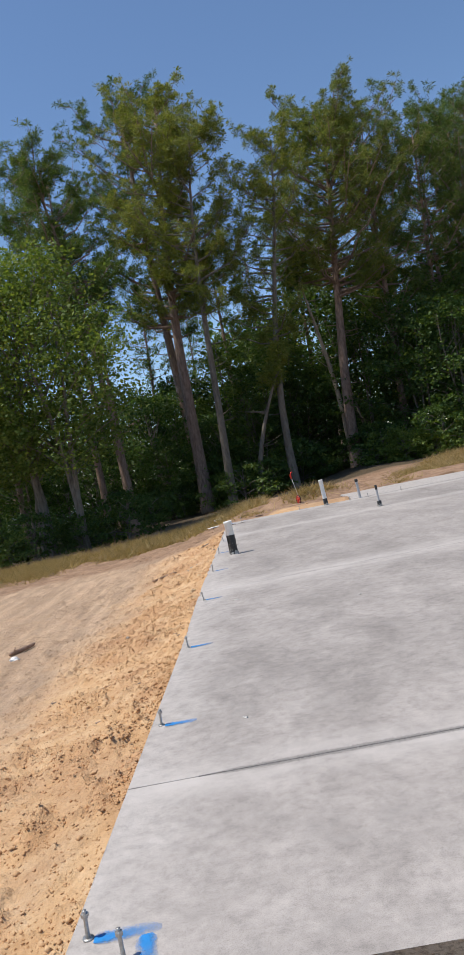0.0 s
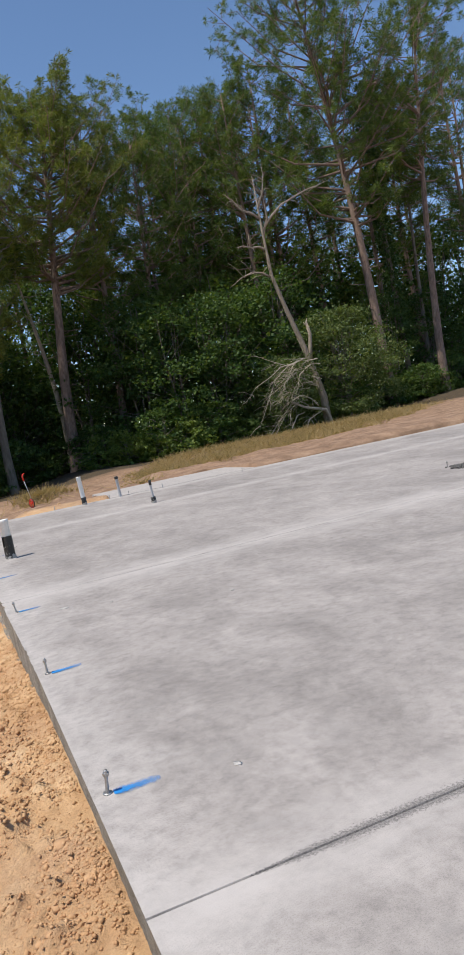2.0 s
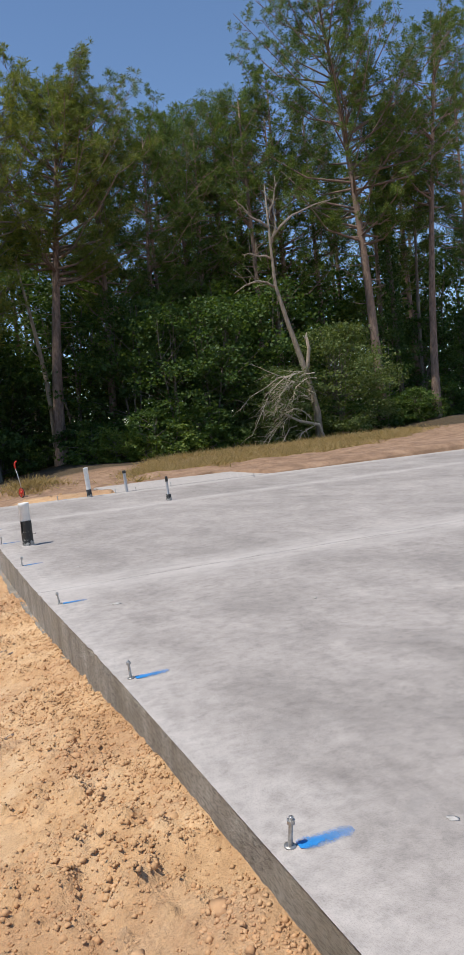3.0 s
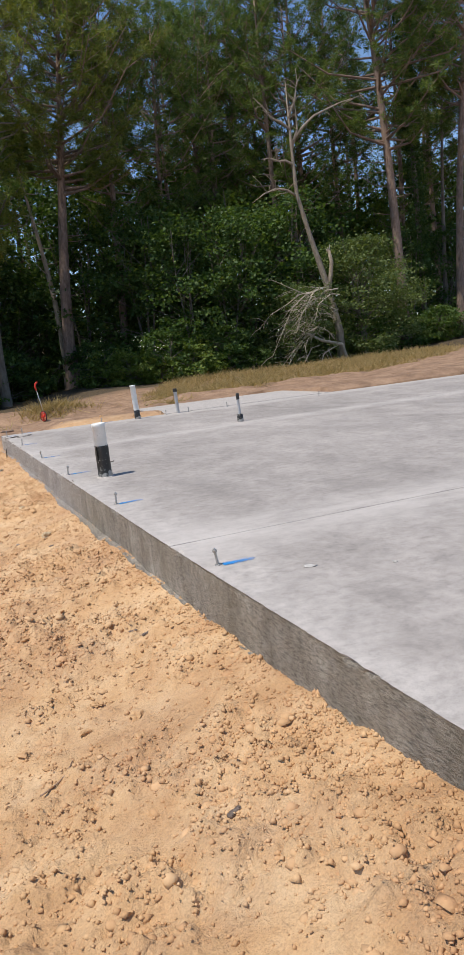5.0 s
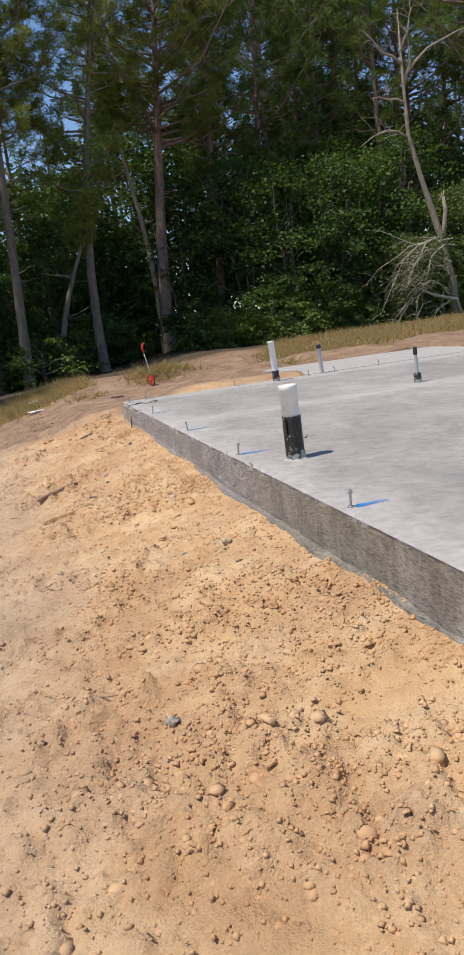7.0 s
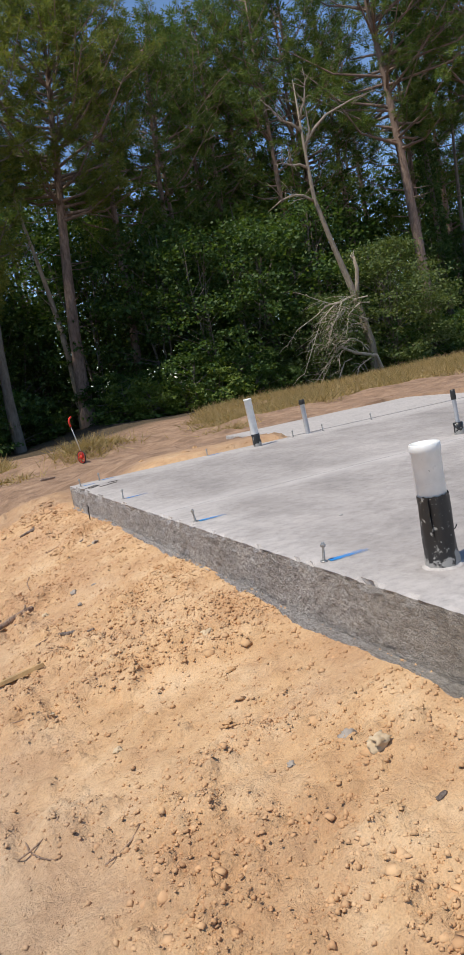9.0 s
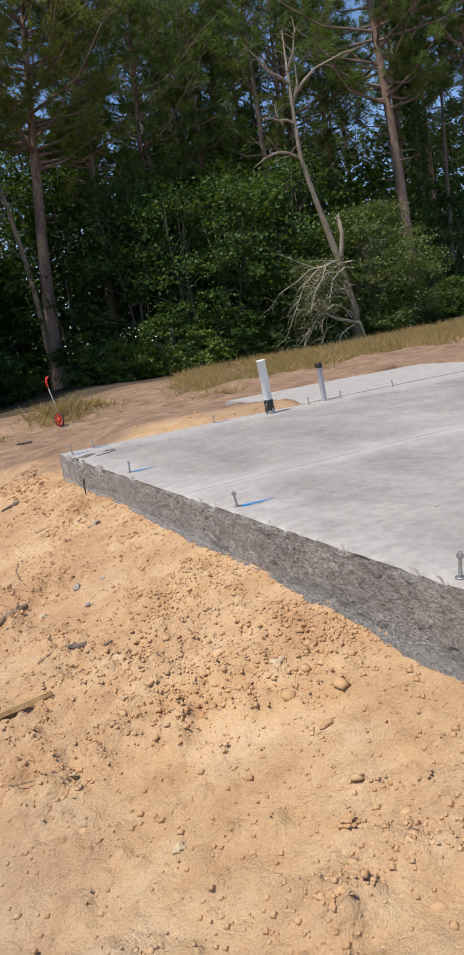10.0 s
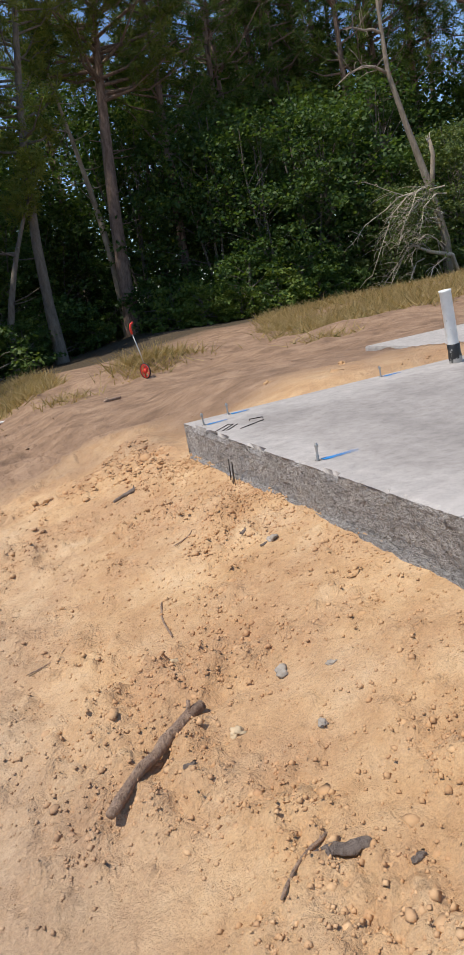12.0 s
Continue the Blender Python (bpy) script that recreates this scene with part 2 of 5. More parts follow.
SOIL, LOOSE, TOP, FACE = soil(), loose_soil(), concrete_top(), concrete_face()
STEEL = plain("zinc_steel", (0.40, 0.39, 0.375), 0.42, 0.75, 60, 0.3)
WIRE = plain("dark_wire", (0.06, 0.05, 0.045), 0.5, 0.7, 60, 0.3)
WHITE_PVC = splashed("white_pvc", (0.80, 0.80, 0.78), (0.22, 0.21, 0.20), 0.35, 0.665)
BLACK_WRAP = splashed("black_plastic_wrap", (0.016, 0.015, 0.015), (0.33, 0.32, 0.30), 0.4, 0.60, 0.09)
GREY_PVC = plain("grey_conduit", (0.42, 0.42, 0.43), 0.45, 0.0, 25, 0.15)
TAPE = plain("black_tape", (0.02, 0.018, 0.016), 0.45)
BLUE = spray("blue_spray_paint", (0.015, 0.25, 0.66))
RED = plain("red_plastic", (0.60, 0.035, 0.02), 0.4, 0.0, 15, 0.2, 0)
RUBBER = plain("black_rubber", (0.025, 0.024, 0.023), 0.8)
ALLOY = plain("brushed_alloy", (0.62, 0.60, 0.56), 0.4, 0.8, 30, 0.15, 0)
LUMP = plain("dry_clod", (0.47, 0.29, 0.15), 0.95, 0, 30, 0.25, 0.5)
# gravel whose dark colour carries the shade inside the slab's box-out
SHADED_GRAVEL = plain("recess_shade_gravel", (0.10, 0.095, 0.09), 0.9, 0, 20, 0.3, 0.4)
PEBBLE = plain("pale_stone", (0.52, 0.40, 0.26), 0.9, 0, 10, 0.25, 0.4)
SLATE = plain("grey_stone", (0.34, 0.295, 0.25), 0.9, 0, 14, 0.3, 0.4)
DEADWOOD = bark("weathered_wood", (0.20, 0.125, 0.085), (0.52, 0.36, 0.26), 14)
LUMBER = plain("yellow_lumber", (0.40, 0.265, 0.125), 0.85, 0, 18, 0.3, 0.5)
CHAR = bark("dark_bark_piece", (0.12, 0.085, 0.07), (0.31, 0.245, 0.205), 16)
WHITE_BAG = plain("white_film", (0.75, 0.74, 0.72), 0.5, 0, 12, 0.1, 0.3)
PINE_BARK = bark("pine_bark", (0.085, 0.058, 0.045), (0.30, 0.215, 0.17))
GREY_BARK = bark("grey_bark", (0.08, 0.07, 0.055), (0.215, 0.185, 0.15))
SNAG_WOOD = bark("bleached_wood", (0.17, 0.135, 0.10), (0.37, 0.31, 0.24))
NEEDLES = leafy("pine_needles", ((0.0, (0.05, 0.10, 0.028)), (0.5, (0.10, 0.16, 0.042)), (0.95, (0.16, 0.215, 0.06)), (1.0, (0.19, 0.15, 0.06))), 0.4)
NEEDLES_GOLD = leafy("yellowing_needles", ((0.0, (0.10, 0.15, 0.032)), (0.5, (0.18, 0.222, 0.052)), (1.0, (0.27, 0.275, 0.075))), 0.42)
LEAVES = leafy("broad_leaves", ((0.0, (0.038, 0.082, 0.025)), (0.6, (0.070, 0.130, 0.038)), (0.9, (0.108, 0.172, 0.052)), (1.0, (0.16, 0.215, 0.065))), 0.44)
LEAVES_LIGHT = leafy("light_leaves", ((0.0, (0.075, 0.13, 0.03)), (0.6, (0.13, 0.20, 0.05)), (1.0, (0.21, 0.26, 0.075))), 0.42)
LEAVES_DUSTY = leafy("dusty_leaves", ((0.0, (0.085, 0.13, 0.042)), (0.6, (0.14, 0.19, 0.068)), (1.0, (0.22, 0.255, 0.105))), 0.42)
STRAW = leafy("dry_grass_blades", ((0.0, (0.16, 0.15, 0.05)), (0.16, (0.29, 0.215, 0.10)), (0.75, (0.43, 0.31, 0.15)), (1.0, (0.52, 0.40, 0.22))), 0.3, 0.8)
TWIGS = bark("pale_dead_twigs", (0.30, 0.25, 0.19), (0.52, 0.46, 0.37))
SPLASH = plain("hardened_cement", (0.44, 0.42, 0.40), 0.9)
WATER = lake()


# ---- building helpers ----
def mesh_of(name, verts, faces, material, smooth=False):
    me = bpy.data.meshes.new(name)
    me.from_pydata([tuple(v) for v in verts], [], faces)
    me.materials.append(material)
    if smooth:
        me.shade_smooth()
    return me


def part(name, bm, material, parent=None, label="", smooth=True):
    """Links a bmesh, or (verts, faces), as one mesh object under a thing."""
    if isinstance(bm, tuple):
        me = mesh_of(name, bm[0], bm[1], material, smooth)
    else:
        me = bpy.data.meshes.new(name)
        bm.to_mesh(me)
        bm.free()
        me.materials.append(material)
        if smooth:
            me.shade_smooth()
    ob = new(name, me)
    if parent:
        ob.parent = parent
    if label:
        tagged(ob, label)
    return ob


def thing(name, m, label, category, group="", kind=""):
    ob = new(name)
    ob.empty_display_size = 0.1
    ob.matrix_basis = m
    return tagged(ob, label, category, group, kind)


def tube(points, radii, sides=8, cap=True):
    """A tapered pipe along a line of points."""
    pts = [Vector(p) for p in points]
    verts, faces = [], []
    for i, p in enumerate(pts):
        d = (pts[min(i + 1, len(pts) - 1)] - pts[max(i - 1, 0)]).normalized()
        u = d.cross(Vector((0.31, 0.95, 0.05)) if abs(d.y) < 0.9 else Vector((1, 0, 0))).normalized()
        v = d.cross(u)
        for k in range(sides):
            a = 2 * math.pi * k / sides
            verts.append(p + radii[i] * (math.cos(a) * u + math.sin(a) * v))
    for i in range(len(pts) - 1):
        for k in range(sides):
            a, b = i * sides + k, i * sides + (k + 1) % sides
            faces.append((a, a + sides, b + sides, b))
    if cap:
        faces.append(tuple(range(sides)))
        faces.append(tuple(reversed(range(len(verts) - sides, len(verts)))))
    return verts, faces


def join(*meshes):
    verts, faces = [], []
    for v, f in meshes:
        n = len(verts)
        verts.extend(v)
        faces.extend(tuple(i + n for i in face) for face in f)
    return verts, faces


def lathe(profile, sides=24):
    """A turned body from (radius, height) pairs about z."""
    verts, faces = [], []
    for r, z in profile:
        for k in range(sides):
            a = 2 * math.pi * k / sides
            verts.append((r * math.cos(a), r * math.sin(a), z))
    for i in range(len(profile) - 1):
        for k in range(sides):
            a, b = i * sides + k, i * sides + (k + 1) % sides
            faces.append((a, b, b + sides, a + sides))
    return verts, faces


def lump(rng, size, flat=0.7, sub=1):
    """An uneven stone or clod about the origin."""
    bm = bmesh.new()
    bmesh.ops.create_icosphere(bm, subdivisions=sub, radius=1.0)
    sx, sy = rng.uniform(0.75, 1.25), rng.uniform(0.75, 1.25)
    seed = Vector((rng.uniform(0, 99), rng.uniform(0, 99), rng.uniform(0, 99)))
    for v in bm.verts:
        k = 1 + 0.95 * noise.noise(v.co * 1.2 + seed) + 0.45 * noise.noise(v.co * 2.6 + seed) + 0.2 * noise.noise(v.co * 6.0 + seed)
        v.co = Vector((v.co.x * sx, v.co.y * sy, v.co.z * flat)) * k * size
    verts, faces = [v.co.copy() for v in bm.verts], [tuple(v.index for v in f.verts) for f in bm.faces]
    bm.free()
    return verts, faces


def moved(mesh, m):
    return [m @ Vector(v) for v in mesh[0]], mesh[1]


# ---- the ground ----
def hash2(i, j, seed):
    n = (i.astype(np.int64) * 374761393 + j.astype(np.int64) * 668265263 + seed * 144665) & 0x7FFFFFFF
    n = ((n ^ (n >> 13)) * 1274126177) & 0x7FFFFFFF
    n = ((n ^ (n >> 16)) * 2246822519) & 0x7FFFFFFF
    return ((n ^ (n >> 15)) & 0xFFFFF) / 0xFFFFF


def noise2(x, y, seed=0):
    """Smooth value noise, 0 to 1."""
    x, y = np.asarray(x, float), np.asarray(y, float)
    i, j = np.floor(x), np.floor(y)
    u, v = x - i, y - j
    u, v = u * u * (3 - 2 * u), v * v * (3 - 2 * v)
    a = hash2(i, j, seed) * (1 - u) + hash2(i + 1, j, seed) * u
    b = hash2(i, j + 1, seed) * (1 - u) + hash2(i + 1, j + 1, seed) * u
    return a * (1 - v) + b * v


def fbm(x, y, scale, octaves=3, seed=0):
    out, amp, total = 0, 1.0, 0
    for k in range(octaves):
        out = out + amp * noise2(np.asarray(x) / scale + 17.3 * k, np.asarray(y) / scale - 9.1 * k, seed + k)
        total += amp
        amp, scale = amp * 0.5, scale * 0.5
    return out / total - 0.5


def step(a, b, v):
    u = np.clip((np.asarray(v, float) - a) / (b - a), 0, 1)
    return u * u * (3 - 2 * u)


def hill(x, y, cx, cy, rx, ry, h):
    return h * np.exp(-(((x - cx) / rx) ** 2 + ((y - cy) / ry) ** 2))


def land(x, y):
    """The lie of the ground without clods."""
    x, y = np.asarray(x, float), np.asarray(y, float)
    rim = -0.13 - 0.13 * step(0.5, 3.5, y) + 0.03 * step(7.5, 9.5, y)
    left = np.minimum(x, 0)
    z = rim - (0.40 + 0.12 * step(0, 3, y)) * (1 - np.exp(left / 1.6)) + 0.022 * np.maximum(left, -30)
    z = z - 0.064 * np.maximum(y - 13.5, 0) * step(30, 0, y - 13.5)
    z = np.maximum(z, -1.25)
    right = step(2, 16, x)
    z = z + right * (0.26 * step(11, 18, y) + 0.12) * step(60, 40, y)
    z = z + 0.29 * step(0.1, 1.4, x) * step(12.5, 13.3, y) * step(20, 16, y)
    z = z + hill(x, y, 5.5, 20.0, 3.0, 1.6, 0.2) + hill(x, y, 3.0, 24.8, 1.1, 0.8, 0.28) + hill(x, y, 6.8, 22.6, 2.0, 1.1, 0.28) + hill(x, y, 10.5, 22.5, 2.2, 1.2, 0.2) + hill(x, y, 2.6, 24.2, 1.6, 1.2, 0.12) + hill(x, y, 4.9, 26.3, 3.0, 1.4, 0.26)
    z = z + 0.05 * step(12, 32, x) * step(14, 30, y)
    # the floor of the wood, falling to the lake
    wood = np.interp(x, [-20, -8, -3, 0, 4, 8, 14, 24, 31, 36, 45], [-1.75, -1.55, -1.42, -1.15, -0.92, -0.42, -0.6, -0.84, -0.55, 0.1, 0.5])
    w = step(29, 39, y - 0.12 * np.maximum(x, 0))
    return z * (1 - w) + wood * w - 2.0 * step(50, 64, y) * step(4, -6, x)


def in_slab(x, y):
    return (x > -0.005) & (x < 15) & (y > -2.05) & (y < 13) | (x > 2.86) & (x < 6.2) & (y >= 13) & (y < 15.1)


def lumps(x, y, cell, seed, share):
    """Rounded clods strewn on a jittered grid: height in units of the cell. share: how many of the cells hold one."""
    x, y = x + 0.55 * cell * fbm(x, y, cell * 0.55, 2, seed + 7), y + 0.55 * cell * fbm(x, y, cell * 0.55, 2, seed + 8)
    i, j = np.floor(x / cell), np.floor(y / cell)
    out = np.zeros_like(x)
    for a in (-1, 0, 1):
        for b in (-1, 0, 1):
            u, v = i + a, j + b
            cx, cy = u + hash2(u, v, seed), v + hash2(u, v, seed + 1)
            r = 0.25 + 0.5 * hash2(u, v, seed + 2)
            here = hash2(u, v, seed + 3) < share
            turn = 6.283 * hash2(u, v, seed + 4)
            dx, dy = x / cell - cx, y / cell - cy
            p, q = dx * np.cos(turn) + dy * np.sin(turn), dy * np.cos(turn) - dx * np.sin(turn)
            d = np.maximum(np.abs(p) * 0.75 + np.abs(q) * 0.65, np.sqrt(p * p + 1.7 * q * q)) / r
            top = 0.5 + 0.4 * hash2(u, v, seed + 5) + (p * (hash2(u, v, seed + 6) - 0.5) + q * 0.3) / r
            out = np.maximum(out, np.where(here, r * np.clip(1.5 * (1 - d), 0, np.maximum(top, 0.05)), 0))
    return out


def loose(x, y):
    """Where the fill lies in clods (1) and where it is swept smooth (0)."""
    belt = step(-2.3, -0.9, x) * step(17, 13, y)
    return np.clip(fbm(x, y, 0.75, 4, 5) * 4.4 + 0.86, 0.20, 1) * (0.36 + 0.64 * belt)


def clods(x, y):
    """Relief of the fresh fill; strongest in a belt along the slab."""
    rough = loose(x, y)
    patch = np.clip(rough * (0.78 + 3.0 * fbm(x, y, 0.34, 3, 57)), 0, 1)
    side = 0.3 + 0.7 * step(0.02, -0.22, x)
    c = np.abs(fbm(x, y, 0.26, 4, 21)) * 2
    wave = fbm(x, y, 1.3, 3, 3) * 0.08 + fbm(x, y, 0.40, 3, 8) * 0.06
    bits = 0.075 * lumps(x, y, 0.17, 201, 0.20 * patch) + 0.060 * lumps(x, y, 0.085, 211, 0.6 * patch) + 0.048 * lumps(x, y, 0.050, 221, 0.95 * patch)
    flow = 0.034 * np.abs(fbm(x, y, 0.12, 4, 33)) * (0.4 + 0.6 * patch)
    return (0.25 + 0.75 * step(0.05, -0.5, x)) * wave + side * ((0.045 * rough + 0.06 * patch) * np.clip(c, 0, 0.6) + 0.8 * bits + flow) - 0.02


def ground_z(x, y):
    x, y = np.asarray(x, float), np.asarray(y, float)
    near = step(32, 22, y) * step(-14, -8, x) * step(22, 12, x)
    z = land(x, y) + clods(x, y) * (0.15 + 0.85 * near) + 0.25 * fbm(x, y, 5.0, 3, 40) * step(14, 24, y) + 0.34 * np.abs(fbm(x, y, 1.5, 4, 44)) * step(13.6, 16.5, y) * step(34, 27, y) + 0.10 * fbm(x, y, 0.45, 3, 47) * step(13.4, 15, y) * step(30, 24, y)
    # wheel ruts that run past the house
    for off in (-3.6, -5.2):
        line = off - 0.18 * np.maximum(y - 9, 0)
        z = z - 0.06 * np.exp(-((x - line) / 0.22) ** 2) * step(26, 20, y) + 0.03 * np.exp(-((x - line - 0.42) / 0.16) ** 2) * step(26, 20, y)
    inside = in_slab(x, y)
    return np.where(inside & (x > 0.12), -0.55, z)


def gz(x, y):
    return float(ground_z(np.array([float(x)]), np.array([float(y)]))[0])


def ground():
    xs = np.concatenate([[-900, -400, -200, -110, -70], np.arange(-50, -14, 2.0), np.arange(-14, -3.4, 0.36), np.arange(-3.4, -2.0, 0.035), np.arange(-2.0, 0.14, 0.018),
                         np.arange(0.2, 2.8, 0.10), [2.83, 2.89], np.arange(3.0, 9, 0.16), np.arange(9, 12, 0.4), np.arange(12, 50, 1.2), [55, 70, 100, 200, 400, 900]])
    ys = np.concatenate([[-900, -300, -120, -60, -30, -15, -9], np.arange(-6, -2.2, 0.12), np.arange(-2.2, 11, 0.0195), np.arange(11, 13.2, 0.03), np.arange(13.24, 20, 0.07),
                         np.arange(20, 28, 0.14), np.arange(28, 32, 0.28), np.arange(32, 62, 1.5), [66, 72, 80, 95, 120, 200, 400, 900]])
    gx, gy = np.meshgrid(xs, ys)
    z = ground_z(gx, gy)
    nx, ny = len(xs), len(ys)
    idx = np.arange(nx * ny).reshape(ny, nx)
    quads = np.stack([idx[:-1, :-1], idx[:-1, 1:], idx[1:, 1:], idx[1:, :-1]], -1).reshape(-1, 4)
    me = bpy.data.meshes.new("ground")
    me.vertices.add(nx * ny)
    me.vertices.foreach_set("co", np.stack([gx, gy, z], -1).astype(np.float32).ravel())
    me.loops.add(len(quads) * 4)
    me.loops.foreach_set("vertex_index", quads.ravel().astype(np.int32))
    me.polygons.add(len(quads))
    me.polygons.foreach_set("loop_start", np.arange(0, len(quads) * 4, 4, dtype=np.int32))
    me.update(calc_edges=True)
    me.validate()
    me.shade_smooth()
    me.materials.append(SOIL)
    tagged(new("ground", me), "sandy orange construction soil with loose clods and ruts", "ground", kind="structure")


ground()
water = part("water", ([(-400, 46, -2.0), (60, 46, -2.0), (60, 420, -2.0), (-400, 420, -2.0)], [(0, 1, 2, 3)]), WATER, smooth=False)
tagged(water, "calm lake glimpsed behind the trees", "water", kind="structure")

# ---- the concrete slab ----
JOINTS = (-0.75, 4.10, 9.74)


def slab_rim(y):
    """How far the top edge is broken back at y, and how far it drops."""
    chip = np.clip(fbm(y, y * 0 + 3.1, 0.16, 3, 61) - 0.13, 0, 1) * (0.19 + 0.12 * step(5.5, 7.5, y))
    chip = chip + np.clip(fbm(y, y * 0 + 7.7, 0.07, 2, 66) - 0.06, 0, 1) * 0.10 * step(5.5, 7.0, y)
    return chip + 0.004 * noise2(y * 30, y * 0, 62) + 0.036 * step(4.5, 1.0, y), np.clip(chip * 0.8, 0, 0.03)


def slab():
    root = thing("concrete_slab", pose(0, 0, 0), "pale grey trowelled concrete foundation slab with saw cut joints", "slab", kind="structure")
    ys = sorted(set([round(-2.05 + 0.03 * k, 4) for k in range(502)] + [round(j + d, 4) for j in JOINTS for d in (-0.005, 0.0, 0.005)]))
    ys = np.array([y for y in ys if y <= 13.0] + ([13.0] if ys[-1] < 13 else []))
    back, drop = slab_rim(ys)
    groove = np.zeros(len(ys))
    for j in JOINTS:
        groove[np.abs(ys - j) < 0.001] = -0.014
    cols = [0.0, 0.035, 0.10, 1.5, 15.0]
    verts, faces = [], []
    for i, y in enumerate(ys):
        for k, x in enumerate(cols):
            wide = 0.012 * noise2(np.array([y * 9]), np.array([x]), 7)[0]
            verts.append((back[i] if k == 0 else x, y, (-drop[i] if k == 0 else -wide * 0.05 * (k == 1)) + groove[i]))
    n = len(cols)
    # one panel between each two saw cuts
    cuts = [0] + [int(np.argmin(np.abs(ys - j))) for j in JOINTS] + [len(ys) - 1]
    for a, b in zip(cuts[:-1], cuts[1:]):
        strip = [(i * n + k, i * n + k + 1, (i + 1) * n + k + 1, (i + 1) * n + k) for i in range(b - a) for k in range(n - 1)]
        part("slab_panel", (verts[a * n:(b + 1) * n], strip), TOP, root, smooth=False)
    # formed side: smooth near the start, torn into long ragged ridges further on
    rows = [0.0, 0.02, 0.05, 0.09, 0.14, 0.20, 0.27, 0.36, 0.6]
    fy = np.unique(np.concatenate([ys, np.arange(3.0, 13.0, 0.012)]))
    fy = fy[np.concatenate([[True], np.diff(fy) > 0.002])]
    fback, fdrop = np.interp(fy, ys, back), np.interp(fy, ys, drop)
    fgroove = np.where(np.min(np.abs(fy[:, None] - np.array(JOINTS)), axis=1) < 0.004, -0.014, 0.0)
    fd = np.concatenate([np.arange(0, 0.32, 0.016), [0.36, 0.6]])
    gy, gd = np.meshgrid(fy, fd, indexing="ij")
    torn = step(5.2, 7.5, gy)
    relief = 0.010 * fbm(gy, gd * 1.7, 0.09, 3, 71) + 0.008 * fbm(gy, gd, 1.2, 2, 73)
    relief = relief + torn * (0.022 * fbm(gy * 0.8 + gd * 0.3, gd * 1.2, 0.04, 3, 76) - 0.04 * np.clip(fbm(gy * 0.6, gd * 1.2, 0.07, 3, 78) - 0.15, 0, 1))
    fx = np.minimum(0.012, -relief + 0.006) + 0.036 * step(4.5, 1.0, gy)
    fx[:, 0] = fback
    fz = -fdrop[:, None] - gd * (1 - fdrop[:, None])
    fz[:, 0] += fgroove
    n = len(fd)
    verts = [tuple(v) for v in np.stack([fx, gy, fz], -1).reshape(-1, 3)]
    faces = [(i * n + k, (i + 1) * n + k, (i + 1) * n + k + 1, i * n + k + 1) for i in range(len(fy) - 1) for k in range(n - 1)]
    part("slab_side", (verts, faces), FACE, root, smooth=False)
    n = len(rows)
    for name, a, b in (("slab_end", (0, -2.05), (15, -2.05)), ("slab_end", (15, 13), (0, 13)), ("slab_side", (15, -2.05), (15, 13))):
        verts, faces = [], []
        for i in range(121):
            s = i / 120
            x, y = a[0] + (b[0] - a[0]) * s, a[1] + (b[1] - a[1]) * s
            for k, d in enumerate(rows):
                r = 0.012 * (noise2(np.array([x * 9 + y * 7]), np.array([d * 20]), 75)[0] - 0.5) * (0 < k)
                verts.append((x, y + (r if a[1] == b[1] else 0), -d))
        faces = [(i * n + k, i * n + k + 1, (i + 1) * n + k + 1, (i + 1) * n + k) for i in range(120) for k in range(n - 1)]
        part(name, (verts, faces), FACE, root)
    # thin lip of leaked concrete along the foot of the side
    verts, faces = [], []
    ly = np.arange(2.2, 12.9, 0.04)
    lw = np.clip(0.026 + 0.09 * fbm(ly, ly * 0, 0.45, 4, 81) + 0.010 * noise2(ly * 25, ly * 0, 83), 0.001, 0.06)
    lz = ground_z(np.full_like(ly, -0.03), ly) + 0.004
    lz = np.convolve(np.pad(lz, 6, mode="edge"), np.ones(13) / 13, mode="valid")
    lw = lw * step(3.0, 5.0, ly)
    for y, w, z in zip(ly, lw, lz):
        verts += [(0.055, y, z + 0.012 * min(1, w / 0.02)), (-w * 0.8, y, z + 0.010 * min(1, w / 0.02)), (-w, y, z - 0.03)]
    faces = [(i * 3 + k, (i + 1) * 3 + k, (i + 1) * 3 + k + 1, i * 3 + k + 1) for i in range(len(ly) - 1) for k in range(2)]
    part("footing_lip", (verts, faces), FACE, root, "thin crumbly concrete lip")
    # porch slab behind
    porch = thing("porch_slab", pose(0, 0, 0), "small concrete porch slab poured behind the main slab", "slab", kind="structure")
    bm = bmesh.new()
    bmesh.ops.create_cube(bm, size=1, matrix=Matrix.Translation((4.575, 14.104, -0.196)) @ Matrix.Diagonal((3.45, 2.2, 0.4, 1)))
    bmesh.ops.bevel(bm, geom=bm.edges[:], offset=0.012, segments=2, affect="EDGES")
    part("slab_body", bm, TOP, porch, smooth=False)


slab()


